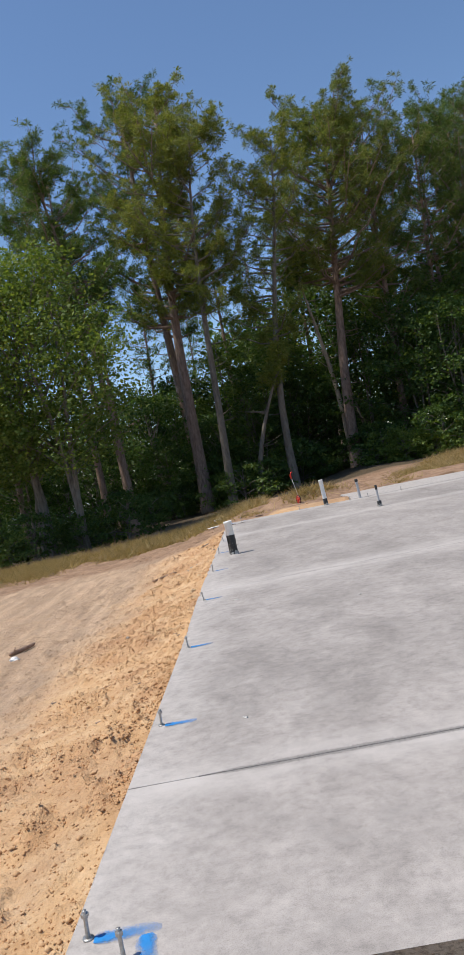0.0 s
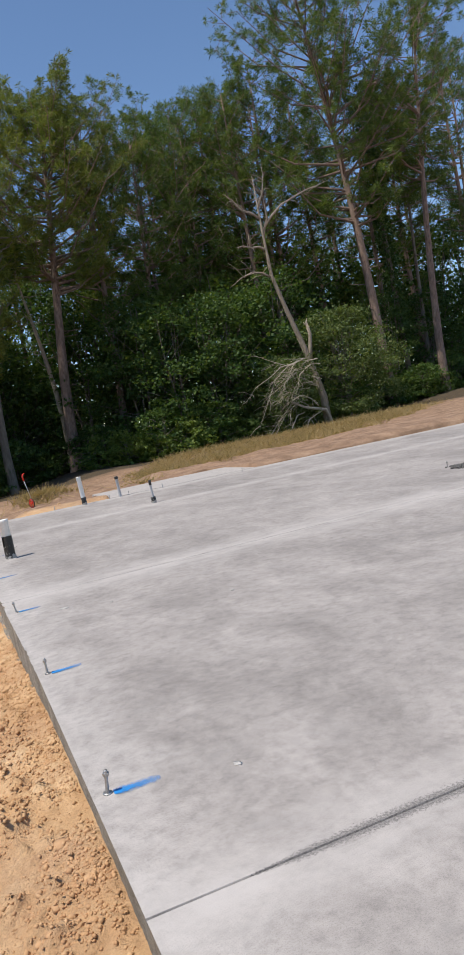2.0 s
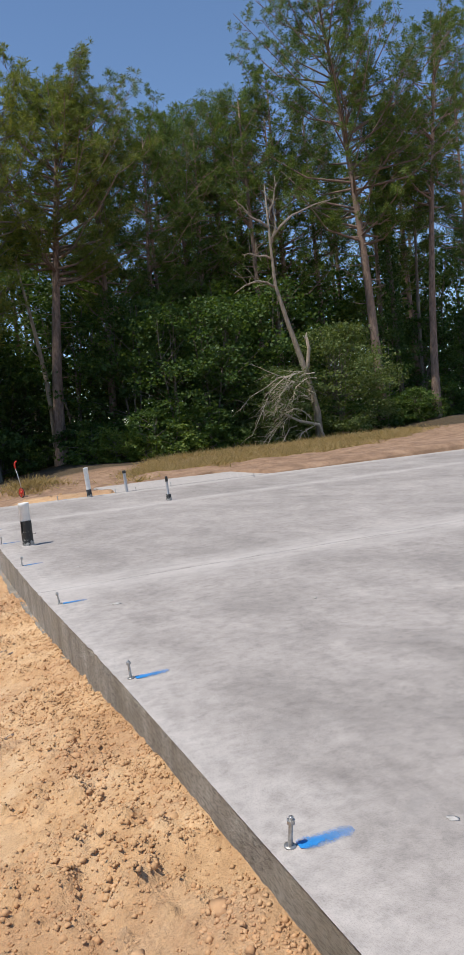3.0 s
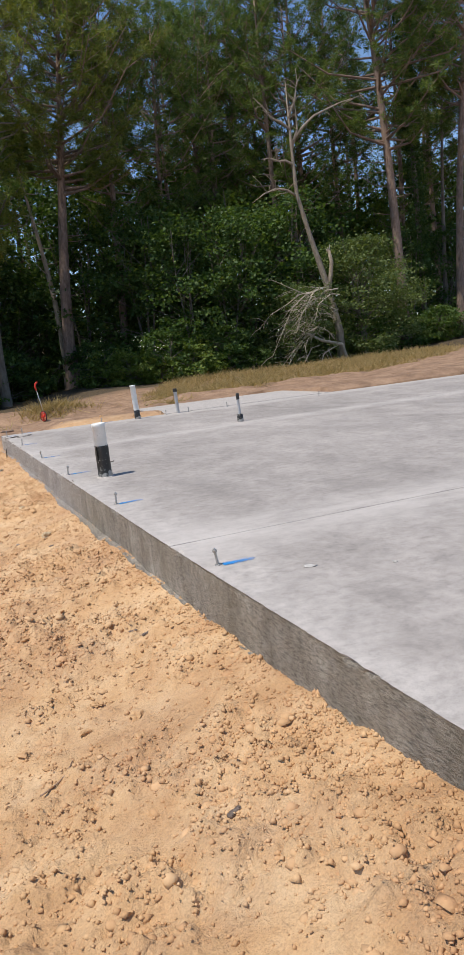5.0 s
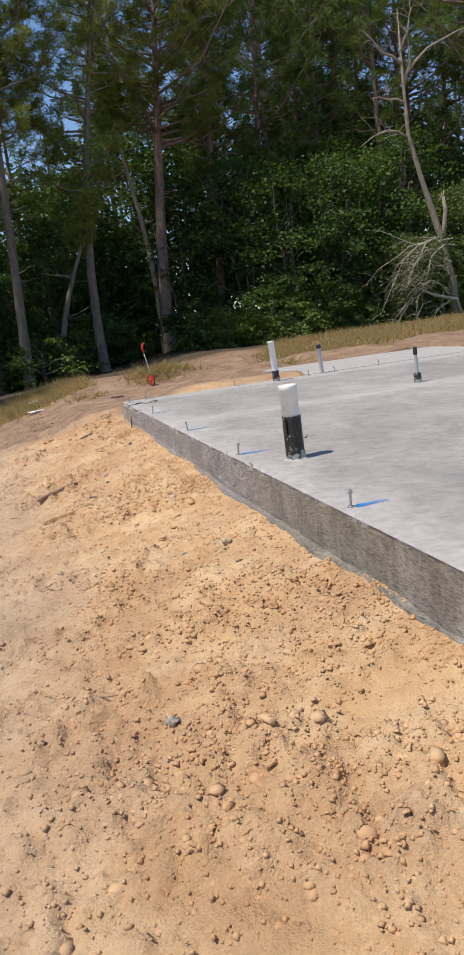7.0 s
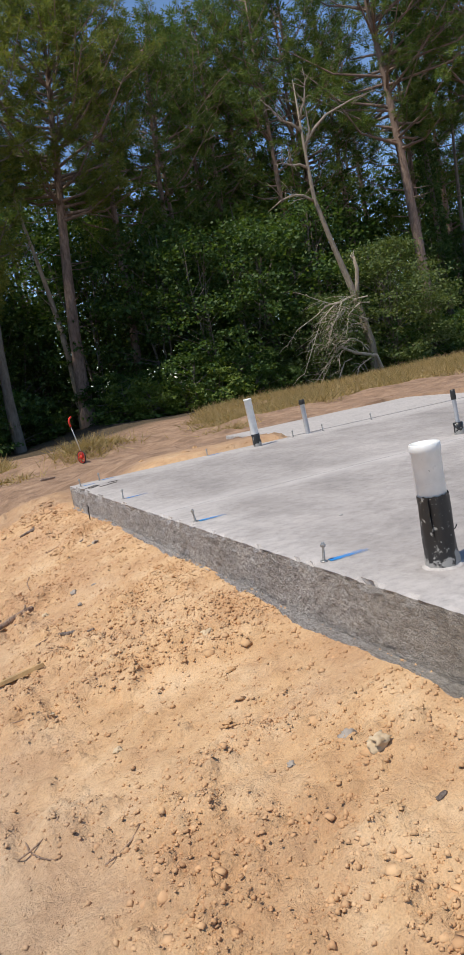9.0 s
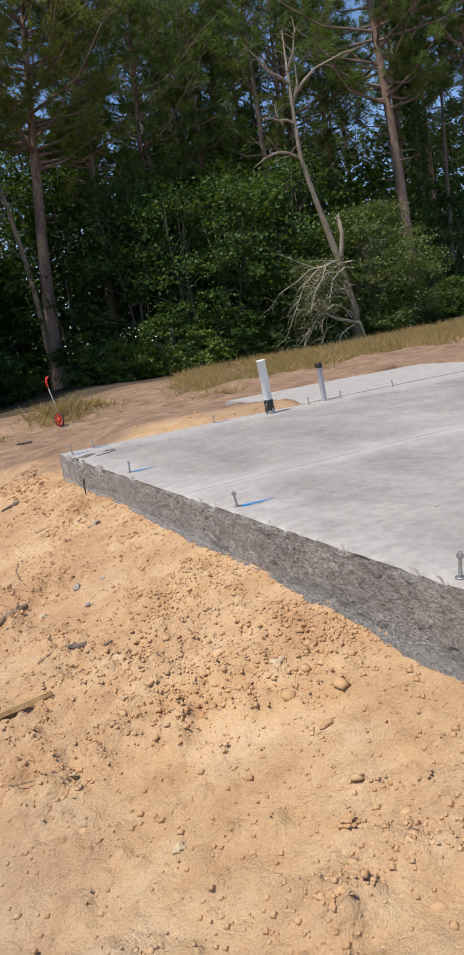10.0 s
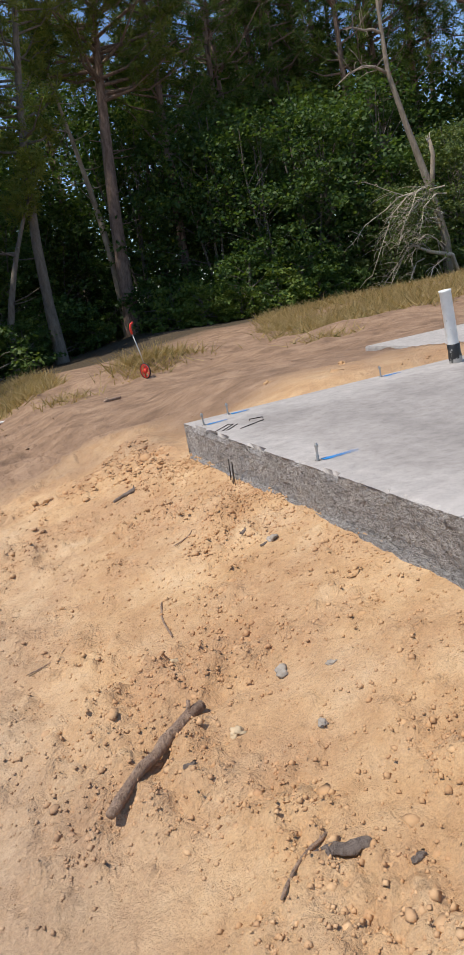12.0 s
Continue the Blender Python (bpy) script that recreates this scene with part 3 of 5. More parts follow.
# ---- anchor bolts and paint ----
def anchor_bolt():
    root = thing("anchor_bolt", pose(0, 0, 0), "zinc anchor bolt with nut and washer cast into the slab edge", "bolt", "anchor bolts along the slab")
    prof = [(0.0001, -0.05), (0.0066, -0.05)]
    for k in range(10):
        prof += [(0.0068, 0.03 + k * 0.0055), (0.0056, 0.0327 + k * 0.0055)]
    part("shaft", lathe(prof + [(0.007, 0.088), (0.0001, 0.089)], 10), STEEL, root)
    part("nut", lathe([(0.0065, 0.068), (0.0115, 0.068), (0.0122, 0.070), (0.0122, 0.078), (0.0115, 0.080), (0.0065, 0.080)], 6), STEEL, root, smooth=False)
    part("washer", lathe([(0.006, 0.001), (0.017, 0.001), (0.017, 0.0045), (0.006, 0.0045)], 16), STEEL, root)
    return root


def paint_mark(x, y, length, width, turn, seed, label):
    """A sprayed stroke: a thin uneven film on the slab."""
    n = 26
    verts = []
    for k in range(n + 1):
        s = k / n
        w = width * 0.62 * min(1, 0.5 + s * 4, 0.35 + (1 - s) * 4)
        sway = 0.004 * math.sin(seed + s * 5)
        verts += [(s * length, -w + sway, 0), (s * length, w + sway, 0)]
    faces = [(2 * k, 2 * k + 2, 2 * k + 3, 2 * k + 1) for k in range(n)]
    ob = part("paint_mark", (verts, faces), BLUE, smooth=False)
    ob.matrix_basis = pose(x, y, 0.0035, 0, 0, turn)
    tagged(ob, label, "paint mark", "paint marks on the slab")


BOLTS = [(0.09, -1.77, 0.20), (0.22, -1.90, 0.0), (0.09, 0.0, 0.17), (0.09, 1.655, 0.17), (0.085, 3.578, 0.17), (0.07, 5.561, 0.18), (0.065, 7.438, 0.20),
         (0.07, 9.098, 0.19), (0.08, 10.958, 0.21), (0.07, 12.72, 0.16), (0.33, 12.92, 0.15), (1.66, 12.93, 0.16), (2.79, 12.85, 0), (3.2, 12.82, 0), (3.95, 12.85, 0), (5.7, 12.6, 0)]
first = anchor_bolt()
for i, (x, y, blue) in enumerate(BOLTS):
    rng = random.Random(i)
    m = pose(x, y, 0, rng.uniform(-7, 7), rng.uniform(-9, 5), rng.uniform(0, 60))
    if i == 0:
        first.matrix_basis = m
    else:
        copy_thing(first, m)
    if blue:
        paint_mark(x + 0.02, y - 0.012, blue, 0.055, rng.uniform(-3, 4) + (4 if i < 2 else 0), i, "bright blue spray paint stroke beside an anchor bolt")
paint_mark(0.27, -1.80, 0.16, 0.05, -82, 91, "bright blue spray paint stroke by the slab corner")


# ---- pipes that stand out of the slab ----
def wrapped_pipe():
    root = thing("drain_pipe", pose(0.316, 6.935, 0, 0.5, -1.5, 20), "white plastic drain pipe wrapped in black plastic at its foot", "pipe", "pipes in the slab")
    part("pipe", lathe([(0.057, -0.1), (0.057, 0.455), (0.0605, 0.457), (0.0605, 0.488), (0.058, 0.492), (0.050, 0.492), (0.050, 0.2), (0.0001, 0.2)], 32), WHITE_PVC, root)
    rng = random.Random(4)
    verts, faces, n = [], [], 36
    levels = [0.0, 0.03, 0.06, 0.10, 0.14, 0.18, 0.22, 0.255, 0.285, 0.29]
    for i, z in enumerate(levels):
        for k in range(n):
            a = 2 * math.pi * k / n
            r = 0.062 + 0.006 * noise.noise(Vector((math.cos(a) * 2, math.sin(a) * 2, z * 14))) + (0.006 if i < 2 else 0)
            verts.append((r * math.cos(a), r * math.sin(a), z + (0.004 * rng.uniform(-1, 1) if i > 7 else 0)))
    faces = [(i * n + k, i * n + (k + 1) % n, (i + 1) * n + (k + 1) % n, (i + 1) * n + k) for i in range(len(levels) - 1) for k in range(n)]
    wrap = part("wrap", (verts, faces), BLACK_WRAP, root, "black plastic wrap splashed with cement")
    part("flap", ([(-0.060, -0.022, 0.29), (-0.074, -0.024, 0.282), (-0.066, -0.022, 0.16), (-0.061, -0.02, 0.12), (-0.060, -0.012, 0.2)], [(0, 1, 2), (2, 3, 4), (0, 2, 4)]), BLACK_WRAP, wrap)
    part("tie", tube([(0.05, -0.03, 0.13), (0.075, -0.03, 0.128), (0.095, -0.028, 0.138), (0.09, -0.02, 0.122)], [0.002] * 4, 6), WIRE, wrap)
    part("cement_collar", lathe([(0.082, 0.001), (0.074, 0.007), (0.06, 0.014)], 24), TOP, root)


def stub(name, x, y, r, h, low, low_r, cap, material, label, tilt):
    root = thing(name, pose(x, y, 0, *tilt, 0), label, "pipe", "pipes in the slab")
    part("pipe", lathe([(r, -0.05), (r, h - 0.02), (r * 1.06, h - 0.018), (r * 1.06, h), (r * 0.85, h), (r * 0.85, h - 0.2), (0.0001, h - 0.2)], 24), material, root)
    if low:
        part("sleeve", lathe([(low_r * 1.06, 0), (low_r * 1.1, low * 0.3), (low_r, low * 0.6), (low_r * 1.05, low), (r, low + 0.004)], 20), BLACK_WRAP, root, "black wrapped foot")
    if cap:
        part("tape", lathe([(r * 1.15, h - cap), (r * 1.3, h - cap * 0.7), (r * 1.2, h - cap * 0.2), (r * 1.1, h + 0.004), (0.0001, h + 0.006)], 20), TAPE, root, "black tape wound round the top")


wrapped_pipe()
stub("vent_pipe", 2.25, 12.75, 0.046, 0.58, 0.15, 0.049, 0, WHITE_PVC, "tall white plastic pipe with a black wrapped foot", (0, -3))
stub("conduit", 3.03, 12.90, 0.030, 0.43, 0, 0, 0.055, GREY_PVC, "slim grey conduit closed with black tape", (0, -2.5))
stub("conduit", 2.98, 9.99, 0.019, 0.40, 0.105, 0.042, 0.085, GREY_PVC, "slim grey conduit in a black sleeve with taped top", (0, -2))


# ---- trees ----
def soup(name, tris, material):
    """A mesh of loose triangles from an array (n, 3, 3)."""
    me = bpy.data.meshes.new(name)
    n = len(tris)
    me.vertices.add(n * 3)
    me.vertices.foreach_set("co", tris.astype(np.float32).ravel())
    me.loops.add(n * 3)
    me.loops.foreach_set("vertex_index", np.arange(n * 3, dtype=np.int32))
    me.polygons.add(n)
    me.polygons.foreach_set("loop_start", np.arange(0, n * 3, 3, dtype=np.int32))
    me.update(calc_edges=True)
    me.materials.append(material)
    return me


def unit(v):
    return v / (np.linalg.norm(v, axis=-1, keepdims=True) + 1e-9)


def needle_tufts(rng, centres, axes, per, length, width):
    """Round brushes of long needles on each twig end."""
    n = len(centres)
    d = unit(unit(rng.normal(size=(n, per, 3))) + 0.55 * axes[:, None, :])
    ln = length * rng.uniform(0.75, 1.1, (n, per, 1))
    base = centres[:, None, :] - axes[:, None, :] * rng.uniform(0, 0.5, (n, per, 1)) * length
    side = unit(np.cross(d, rng.normal(size=(n, per, 3)))) * width * rng.uniform(0.7, 1.3, (n, per, 1))
    tip = base + d * ln - np.array([0, 0, 0.10]) * ln
    mid = base + d * ln * 0.6
    return np.stack([base, mid + side, tip], 2).reshape(-1, 3, 3)


def leaf_tris(rng, points, size, droop=0.3):
    """Pointed leaves, two triangles each, folded along the middle."""
    n = len(points)
    d = unit(rng.normal(size=(n, 3)) * np.array([1, 1, 0.55]) + np.array([0, 0, -droop]))
    up = unit(np.array([0, 0, 1.0]) + 0.7 * rng.normal(size=(n, 3)))
    s = unit(np.cross(d, up))
    ln = size * rng.uniform(0.6, 1.3, (n, 1))
    a, b = points, points + d * ln
    l = points + d * ln * 0.45 + s * ln * 0.36
    r = points + d * ln * 0.45 - s * ln * 0.36
    return np.concatenate([np.stack([a, l, b], 1)[:, None], np.stack([a, b, r], 1)[:, None]], 1).reshape(-1, 3, 3)


def stem_line(height, lean, bend, rng, n=9):
    pts = []
    ph = rng.uniform(0, 6.28)
    for k in range(n):
        s = k / (n - 1)
        w = bend * math.sin(s * 4.2 + ph) * s * (1 - 0.4 * s)
        pts.append(Vector((lean[0] * s ** 1.7 * height + w, lean[1] * s * height + 0.5 * w, height * s)))
    return pts


def on_line(pts, s):
    k = min(int(s * (len(pts) - 1)), len(pts) - 2)
    return pts[k].lerp(pts[k + 1], s * (len(pts) - 1) - k)


def pine_meshes(seed, height, radius, lean, bend, bare, spread, limbs, tufts, needles=NEEDLES, wood=PINE_BARK, dead=6, per=28, brushes=5, needle=0.37):
    """Trunk, branches and crown of a pine whose lowest part, up to bare, carries only dead stubs."""
    r, g = random.Random(seed), np.random.default_rng(seed)
    line = stem_line(height, lean, bend, r)
    rad = [radius * (1.25 if k == 0 else 1 - 0.85 * (k / 8) ** 1.15) for k in range(9)]
    trunk = tube([line[0] - Vector((0, 0, 0.5))] + line, [radius * 1.4] + rad, 10)
    branches, cent, ax = [], [], []
    for i in range(limbs):
        s = min(bare + (1 - bare) * (i + r.random()) / limbs, 0.985)
        q = (s - bare) / (1 - bare)
        reach = spread * (0.22 + 0.78 * math.sin(math.pi * (0.16 + 0.72 * q))) * r.uniform(0.5, 1.2)
        a = r.uniform(0, 6.283)
        p0 = on_line(line, s)
        rise = r.uniform(0.0, 0.55) + 0.6 * q * q
        out = Vector((math.cos(a), math.sin(a), rise)).normalized()
        p1 = p0 + out * reach * 0.5 + Vector((r.gauss(0, 0.05), r.gauss(0, 0.05), -0.05)) * reach
        p2 = p0 + out * reach + Vector((0, 0, 0.16 * reach))
        br = max(0.028, radius * 0.30 * (1 - 0.6 * q))
        pieces = [tube([p0, p1, p2], [br, br * 0.6, br * 0.22], 5, False)]
        # side shoots that turn up at their ends, each with a few brushes of needles
        for j in range(max(3, tufts // 3)):
            f = 0.42 + 0.58 * (j + r.random()) / max(3, tufts // 3)
            c = p0.lerp(p1, f * 2) if f < 0.5 else p1.lerp(p2, f * 2 - 1)
            sw = (out * 0.5 + Vector((r.gauss(0, 0.75), r.gauss(0, 0.75), r.uniform(0.0, 0.6)))).normalized() * min(1.5, reach * r.uniform(0.16, 0.36))
            e = c + sw
            pieces.append(tube([c, c + sw * 0.6 + Vector((0, 0, -0.05)), e], [0.022, 0.016, 0.008], 3, False))
            for k in range(brushes):
                u = 0.35 + 0.65 * k / (brushes - 1)
                cent.append(c + sw * u + Vector((r.gauss(0, 1), r.gauss(0, 1), r.gauss(0.5, 0.7))) * (0.26 if k < brushes - 1 else 0.05))
                ax.append((sw.normalized() * 0.6 + Vector((0, 0, 0.7))).normalized())
        branches.append(join(*pieces))
    for i in range(dead):
        s = r.uniform(bare * 0.45, bare)
        a = r.uniform(0, 6.283)
        p0 = on_line(line, s)
        ln = r.uniform(0.6, 2.0)
        p1 = p0 + Vector((math.cos(a), math.sin(a), r.uniform(-0.1, 0.3))) * ln
        branches.append(tube([p0, p0.lerp(p1, 0.5) + Vector((0, 0, -0.06)), p1], [0.04, 0.028, 0.01], 4, False))
    cent, ax = np.array(cent), np.array(ax)
    tris = needle_tufts(g, cent, ax, per, needle, needle * 0.088)
    return (mesh_of("trunk", *trunk, wood, True), [mesh_of("limb", *b, wood, True) for b in branches], soup("crown", tris, needles))


def broad_meshes(seed, height, width, clumps, leaves, size, material, low=0.15, wood=GREY_BARK, stems=3):
    """A bushy broadleaf tree or shrub: several stems, clumps of leaves with gaps between."""
    r, g = random.Random(seed), np.random.default_rng(seed)
    parts, pts = [], []
    lines = []
    for i in range(stems):
        a = r.uniform(0, 6.283)
        lean = (math.cos(a) * r.uniform(0.05, 0.22), math.sin(a) * r.uniform(0.05, 0.22))
        line = stem_line(height * r.uniform(0.7, 0.95), lean, 0.05 * height, r, 6)
        lines.append(line)
        rr = 0.018 * height * r.uniform(0.7, 1.1) / (1 + 0.25 * stems)
        parts.append(tube([line[0] - Vector((0, 0, 0.3))] + line, [rr * 1.3] + [rr * (1 - 0.15 * k) for k in range(6)], 6, False))
    for i in range(clumps):
        u = r.uniform(low, 1.0)
        prof = math.sin(math.pi * min(1, (u - low) / (1 - low) * 0.80 + 0.16)) ** 0.7
        a = r.uniform(0, 6.283)
        rr = width * prof * math.sqrt(r.uniform(0.25, 1.0))
        wob = 1 + 0.35 * noise.noise(Vector((math.cos(a) * 1.6 + seed, math.sin(a) * 1.6, u * 3)))
        c = np.array([math.cos(a) * rr * wob, math.sin(a) * rr * wob, height * u * (0.92 + 0.12 * wob - 0.1)])
        cs = r.uniform(0.3, 0.75) * (0.22 + 0.066 * height)
        pts.append(c + g.normal(size=(leaves, 3)) * np.array([cs, cs, cs * 0.42]))
        if i % 4 == 0:
            line = lines[i % stems]
            p = on_line(line, min(0.95, u * 0.8))
            e = Vector(c)
            parts.append(tube([p, p.lerp(e, 0.55) + Vector((0, 0, 0.1)), e], [0.03, 0.02, 0.008], 4, False))
    pts = np.concatenate(pts)
    pts = pts[pts[:, 2] > 0.02]
    return (mesh_of("trunk", *join(*parts), wood, True), soup("crown", leaf_tris(g, pts, size), material))


def plant(name, meshes, x, y, turn, scale, label, category, group="", z=None, names=("trunk", "branchwork", "crown")):
    root = thing(name, pose(x, y, (gz(x, y) if z is None else min(z, gz(x, y))), 0, 0, turn), label, category, group)
    root.scale = (scale, scale, scale) if not isinstance(scale, tuple) else scale
    for nm, me in zip(names if len(meshes) == 3 else (names[0], names[-1]), meshes):
        for one in (me if isinstance(me, list) else [me]):
            ob = new("limb" if isinstance(me, list) else nm, one)
            ob.parent = root
            if nm == "branchwork" and not isinstance(me, list):
                tagged(ob, kind="stuff")
    return root


def own_pine(x, y, height, radius, top_dx, bend, bare, spread, limbs, tufts, seed, label, z=None, **kw):
    plant("pine_tree", pine_meshes(seed, height, radius, (top_dx / height, 0), bend, bare, spread, limbs, tufts, **kw), x, y, 0, 1, label, "tree", "pines at the edge of the wood", z)


TALL = "tall pine with a bare brown trunk and tufted crown"
# pines that stand at the edge of the clearing
own_pine(-2.47, 44, 25.8, 0.42, 1.4, 0.5, 0.46, 4.6, 62, 15, 11, TALL, -1.4, needles=NEEDLES_GOLD)
own_pine(-2.85, 48, 27.6, 0.40, -0.9, 0.4, 0.44, 5.0, 62, 15, 12, "dark tall pine standing close behind another", -1.4)
own_pine(-0.77, 42, 22.3, 0.27, 1.7, 0.5, 0.52, 3.8, 50, 15, 13, "slim pine with a pale trunk and yellowish crown", -1.2, needles=NEEDLES_GOLD, wood=GREY_BARK)
own_pine(-8.6, 42.5, 20.3, 0.24, -1.2, 0.4, 0.55, 3.4, 30, 12, 14, "dark leaning pine with a thin crown", -1.5)
own_pine(-6.93, 42, 22.8, 0.30, -1.9, 0.3, 0.55, 3.8, 40, 13, 15, TALL, -1.5)
own_pine(-9.6, 52, 26.8, 0.30, -0.6, 0.4, 0.52, 5.0, 54, 15, 16, "dark pine with a flat open crown", -2.0)
own_pine(-7.9, 50, 19.8, 0.20, -0.5, 0.5, 0.6, 3.0, 26, 10, 17, "slim crooked pine among leafy trees", -1.8)
own_pine(0.99, 43.3, 8.8, 0.20, 3.3, 0.1, 0.72, 1.3, 12, 9, 18, "short leaning pine trunk with few yellow tufts", -1.0, needles=NEEDLES_GOLD, wood=GREY_BARK)
own_pine(3.30, 44, 21.8, 0.27, 2.2, 0.8, 0.42, 4.0, 54, 14, 19, "slim pine with a pale crooked trunk", -1.0, needles=NEEDLES_GOLD, wood=GREY_BARK)
own_pine(7.95, 48.2, 23.2, 0.40, 2.2, 0.4, 0.50, 6.0, 96, 18, 20, "large pine with a broad yellowish green crown", -0.5, needles=NEEDLES_GOLD)
own_pine(7.75, 48.9, 15.5, 0.22, -1.3, 0.5, 0.82, 1.6, 12, 8, 21, "thin pale dead-limbed trunk beside a larger pine", -0.5, wood=SNAG_WOOD, dead=12)
own_pine(12.2, 50.5, 23.8, 0.30, 0.8, 0.4, 0.40, 5.2, 58, 14, 22, TALL, -0.8)
own_pine(32.3, 47.0, 33.2, 0.40, -2.9, 0.3, 0.42, 8.2, 104, 18, 23, "very tall pine with a straight reddish trunk", -0.6)
own_pine(36.6, 46.0, 29.3, 0.33, 2.4, 0.3, 0.54, 5.4, 56, 14, 24, "tall pine with an orange brown trunk", 0.2)
own_pine(38.4, 50.0, 24.8, 0.20, 1.2, 0.3, 0.54, 4.4, 40, 12, 25, TALL, -0.2, wood=GREY_BARK)
own_pine(27.0, 53.0, 25.8, 0.32, 0.4, 0.4, 0.38, 5.6, 58, 14, 26, TALL, -0.5)
own_pine(16.3, 52.5, 23.4, 0.30, 0.6, 0.4, 0.40, 5.0, 54, 14, 27, TALL, -0.6)
own_pine(20.3, 55.0, 23.8, 0.30, 0.4, 0.4, 0.40, 5.2, 54, 14, 28, TALL, -0.6)

# pines deeper in the wood, in four shapes
def far_shape(k):
    trunk, limbs, crown = pine_meshes(40 + k, 26.0, 0.28, (0.015 * (k - 1.5), 0), 0.5, 0.30 + 0.06 * k, 4.6 - 0.3 * k, 46, 11, dead=8, per=16, brushes=4, needle=0.49)
    whole = join(*[([v.co.copy() for v in me.vertices], [tuple(p.vertices) for p in me.polygons]) for me in limbs])
    return trunk, mesh_of("branchwork", *whole, PINE_BARK, True), crown


SHAPES = [far_shape(k) for k in range(4)]
rng = random.Random(5)
for i, (x, y) in enumerate([(14, 56), (17.5, 53), (20.5, 58), (24, 55), (16, 63), (22, 65), (28, 60), (33, 56), (36, 52), (41, 54), (45, 51), (49, 55), (38, 61), (30, 68),
                            (11, 61), (7, 58), (4, 64), (0.5, 58), (-3, 66), (46, 62), (53, 58), (25.5, 70), (18, 72), (10, 71), (-13, 40), (-17, 37), (57, 52), (42, 68), (52, 68), (34, 74), (21, 53.5), (25, 52.5), (26, 63), (31, 63), (-6, 57), (-11, 58), (29, 54), (23, 59)]):
    s = rng.uniform(1.02, 1.16) * (0.70 if x < -1 else 0.78 if x < 19 else 0.86 if x < 22 else 1.0)
    plant("pine_tree", SHAPES[i % 4], x, y, rng.uniform(0, 360), s, "tall dark green pine deep in the wood", "tree", "pines deep in the wood", -0.9 if x > 5 else -1.6)

# leafy trees and shrubs
BUSHY = [broad_meshes(60, 11.0, 3.4, 125, 55, 0.225, LEAVES, 0.06), broad_meshes(61, 9.0, 3.1, 112, 55, 0.215, LEAVES, 0.05), broad_meshes(62, 12.0, 3.0, 110, 60, 0.24, LEAVES_LIGHT, 0.30, stems=2)]
SLENDER = broad_meshes(63, 12.0, 3.0, 120, 105, 0.15, LEAVES_LIGHT, 0.28, stems=2)
SHRUB = [broad_meshes(70, 2.6, 1.7, 44, 46, 0.17, LEAVES, 0.02, stems=5), broad_meshes(71, 2.0, 1.5, 40, 46, 0.16, LEAVES_LIGHT, 0.02, stems=5)]
LEAFY = [(12.9, 47.0, 0, 1.05), (14.8, 44.5, 0, 0.95), (17.6, 45.0, 0, 1.0), (20.4, 47, 1, 1.3), (24.5, 48, 0, 1.15), (-5.2, 47.5, 1, 1.05), (-3.6, 52, 1, 1.2), (-14, 44, 1, 0.8), (-10, 46, 1, 0.75), (-4.9, 45.0, 1, 0.6), (-7.5, 52, 0, 0.8), (-2.5, 50, 1, 0.9), (-16, 50, 0, 0.9), (28.6, 49.5, 1, 1.0), (34.3, 49, 0, 0.85), (39, 50.5, 1, 1.1),
         (43, 49, 0, 0.9), (47.5, 50, 1, 1.1), (5.0, 52, 1, 0.95), (1.6, 50, 0, 0.85), (9.8, 51.5, 0, 1.15), (15.5, 50.5, 2, 1.1), (22, 52, 2, 1.15), (30, 55, 0, 1.2), (37.5, 55.5, 2, 1.1),
         (-1.4, 47, 1, 0.75), (-0.3, 53, 1, 0.9), (0.4, 51, 2, 1.0), (4.2, 54, 2, 1.1), (12.5, 55, 2, 1.2), (44, 57, 0, 1.2), (51, 54, 2, 1.1), (26, 58, 0, 1.3), (19, 60, 0, 1.3), (3.2, 55, 1, 0.9), (6.6, 54, 1, 0.9), (0.8, 56.5, 1, 0.9), (-2.5, 56, 1, 0.9)]
for x, y, k, s in LEAFY:
    plant("leafy_tree", BUSHY[k], x, y, rng.uniform(0, 360), s, ("light" if k == 2 else "deep") + " green bushy broadleaf tree in the wood", "tree", "leafy trees in the wood", -1.0 if x < 25 else -0.5)
for x, y, s in ((7.5, 55, 1.5), (13, 58.5, 1.6), (18.5, 56, 1.5), (23.5, 61, 1.7), (29, 58, 1.6), (34.5, 60.5, 1.6), (40, 58.5, 1.6), (46, 57, 1.6), (52, 61, 1.7), (2.5, 60, 1.3), (-9.5, 46, 0.75), (-13, 41, 0.8), (-16, 44, 0.9), (-6.2, 53, 0.9), (-19, 39, 0.9), (-11.2, 43, 0.55), (-8.5, 58, 1.15), (-4.5, 60, 1.1), (-13.5, 56, 1.15)):
    plant("leafy_tree", BUSHY[0], x, y, rng.uniform(0, 360), s, "tall deep green broadleaf tree filling the wood", "tree", "leafy trees in the wood", -1.2)
for x, y, s in ((-7.6, 31.5, 1.26), (-9.6, 33.0, 1.3), (-12, 31, 1.3), (-11, 36, 1.2), (-15, 34, 1.25)):
    plant("leafy_tree", SLENDER, x, y, rng.uniform(0, 360), s, "light green broadleaf tree with slender stems", "tree", "leafy trees by the lake", -1.4)
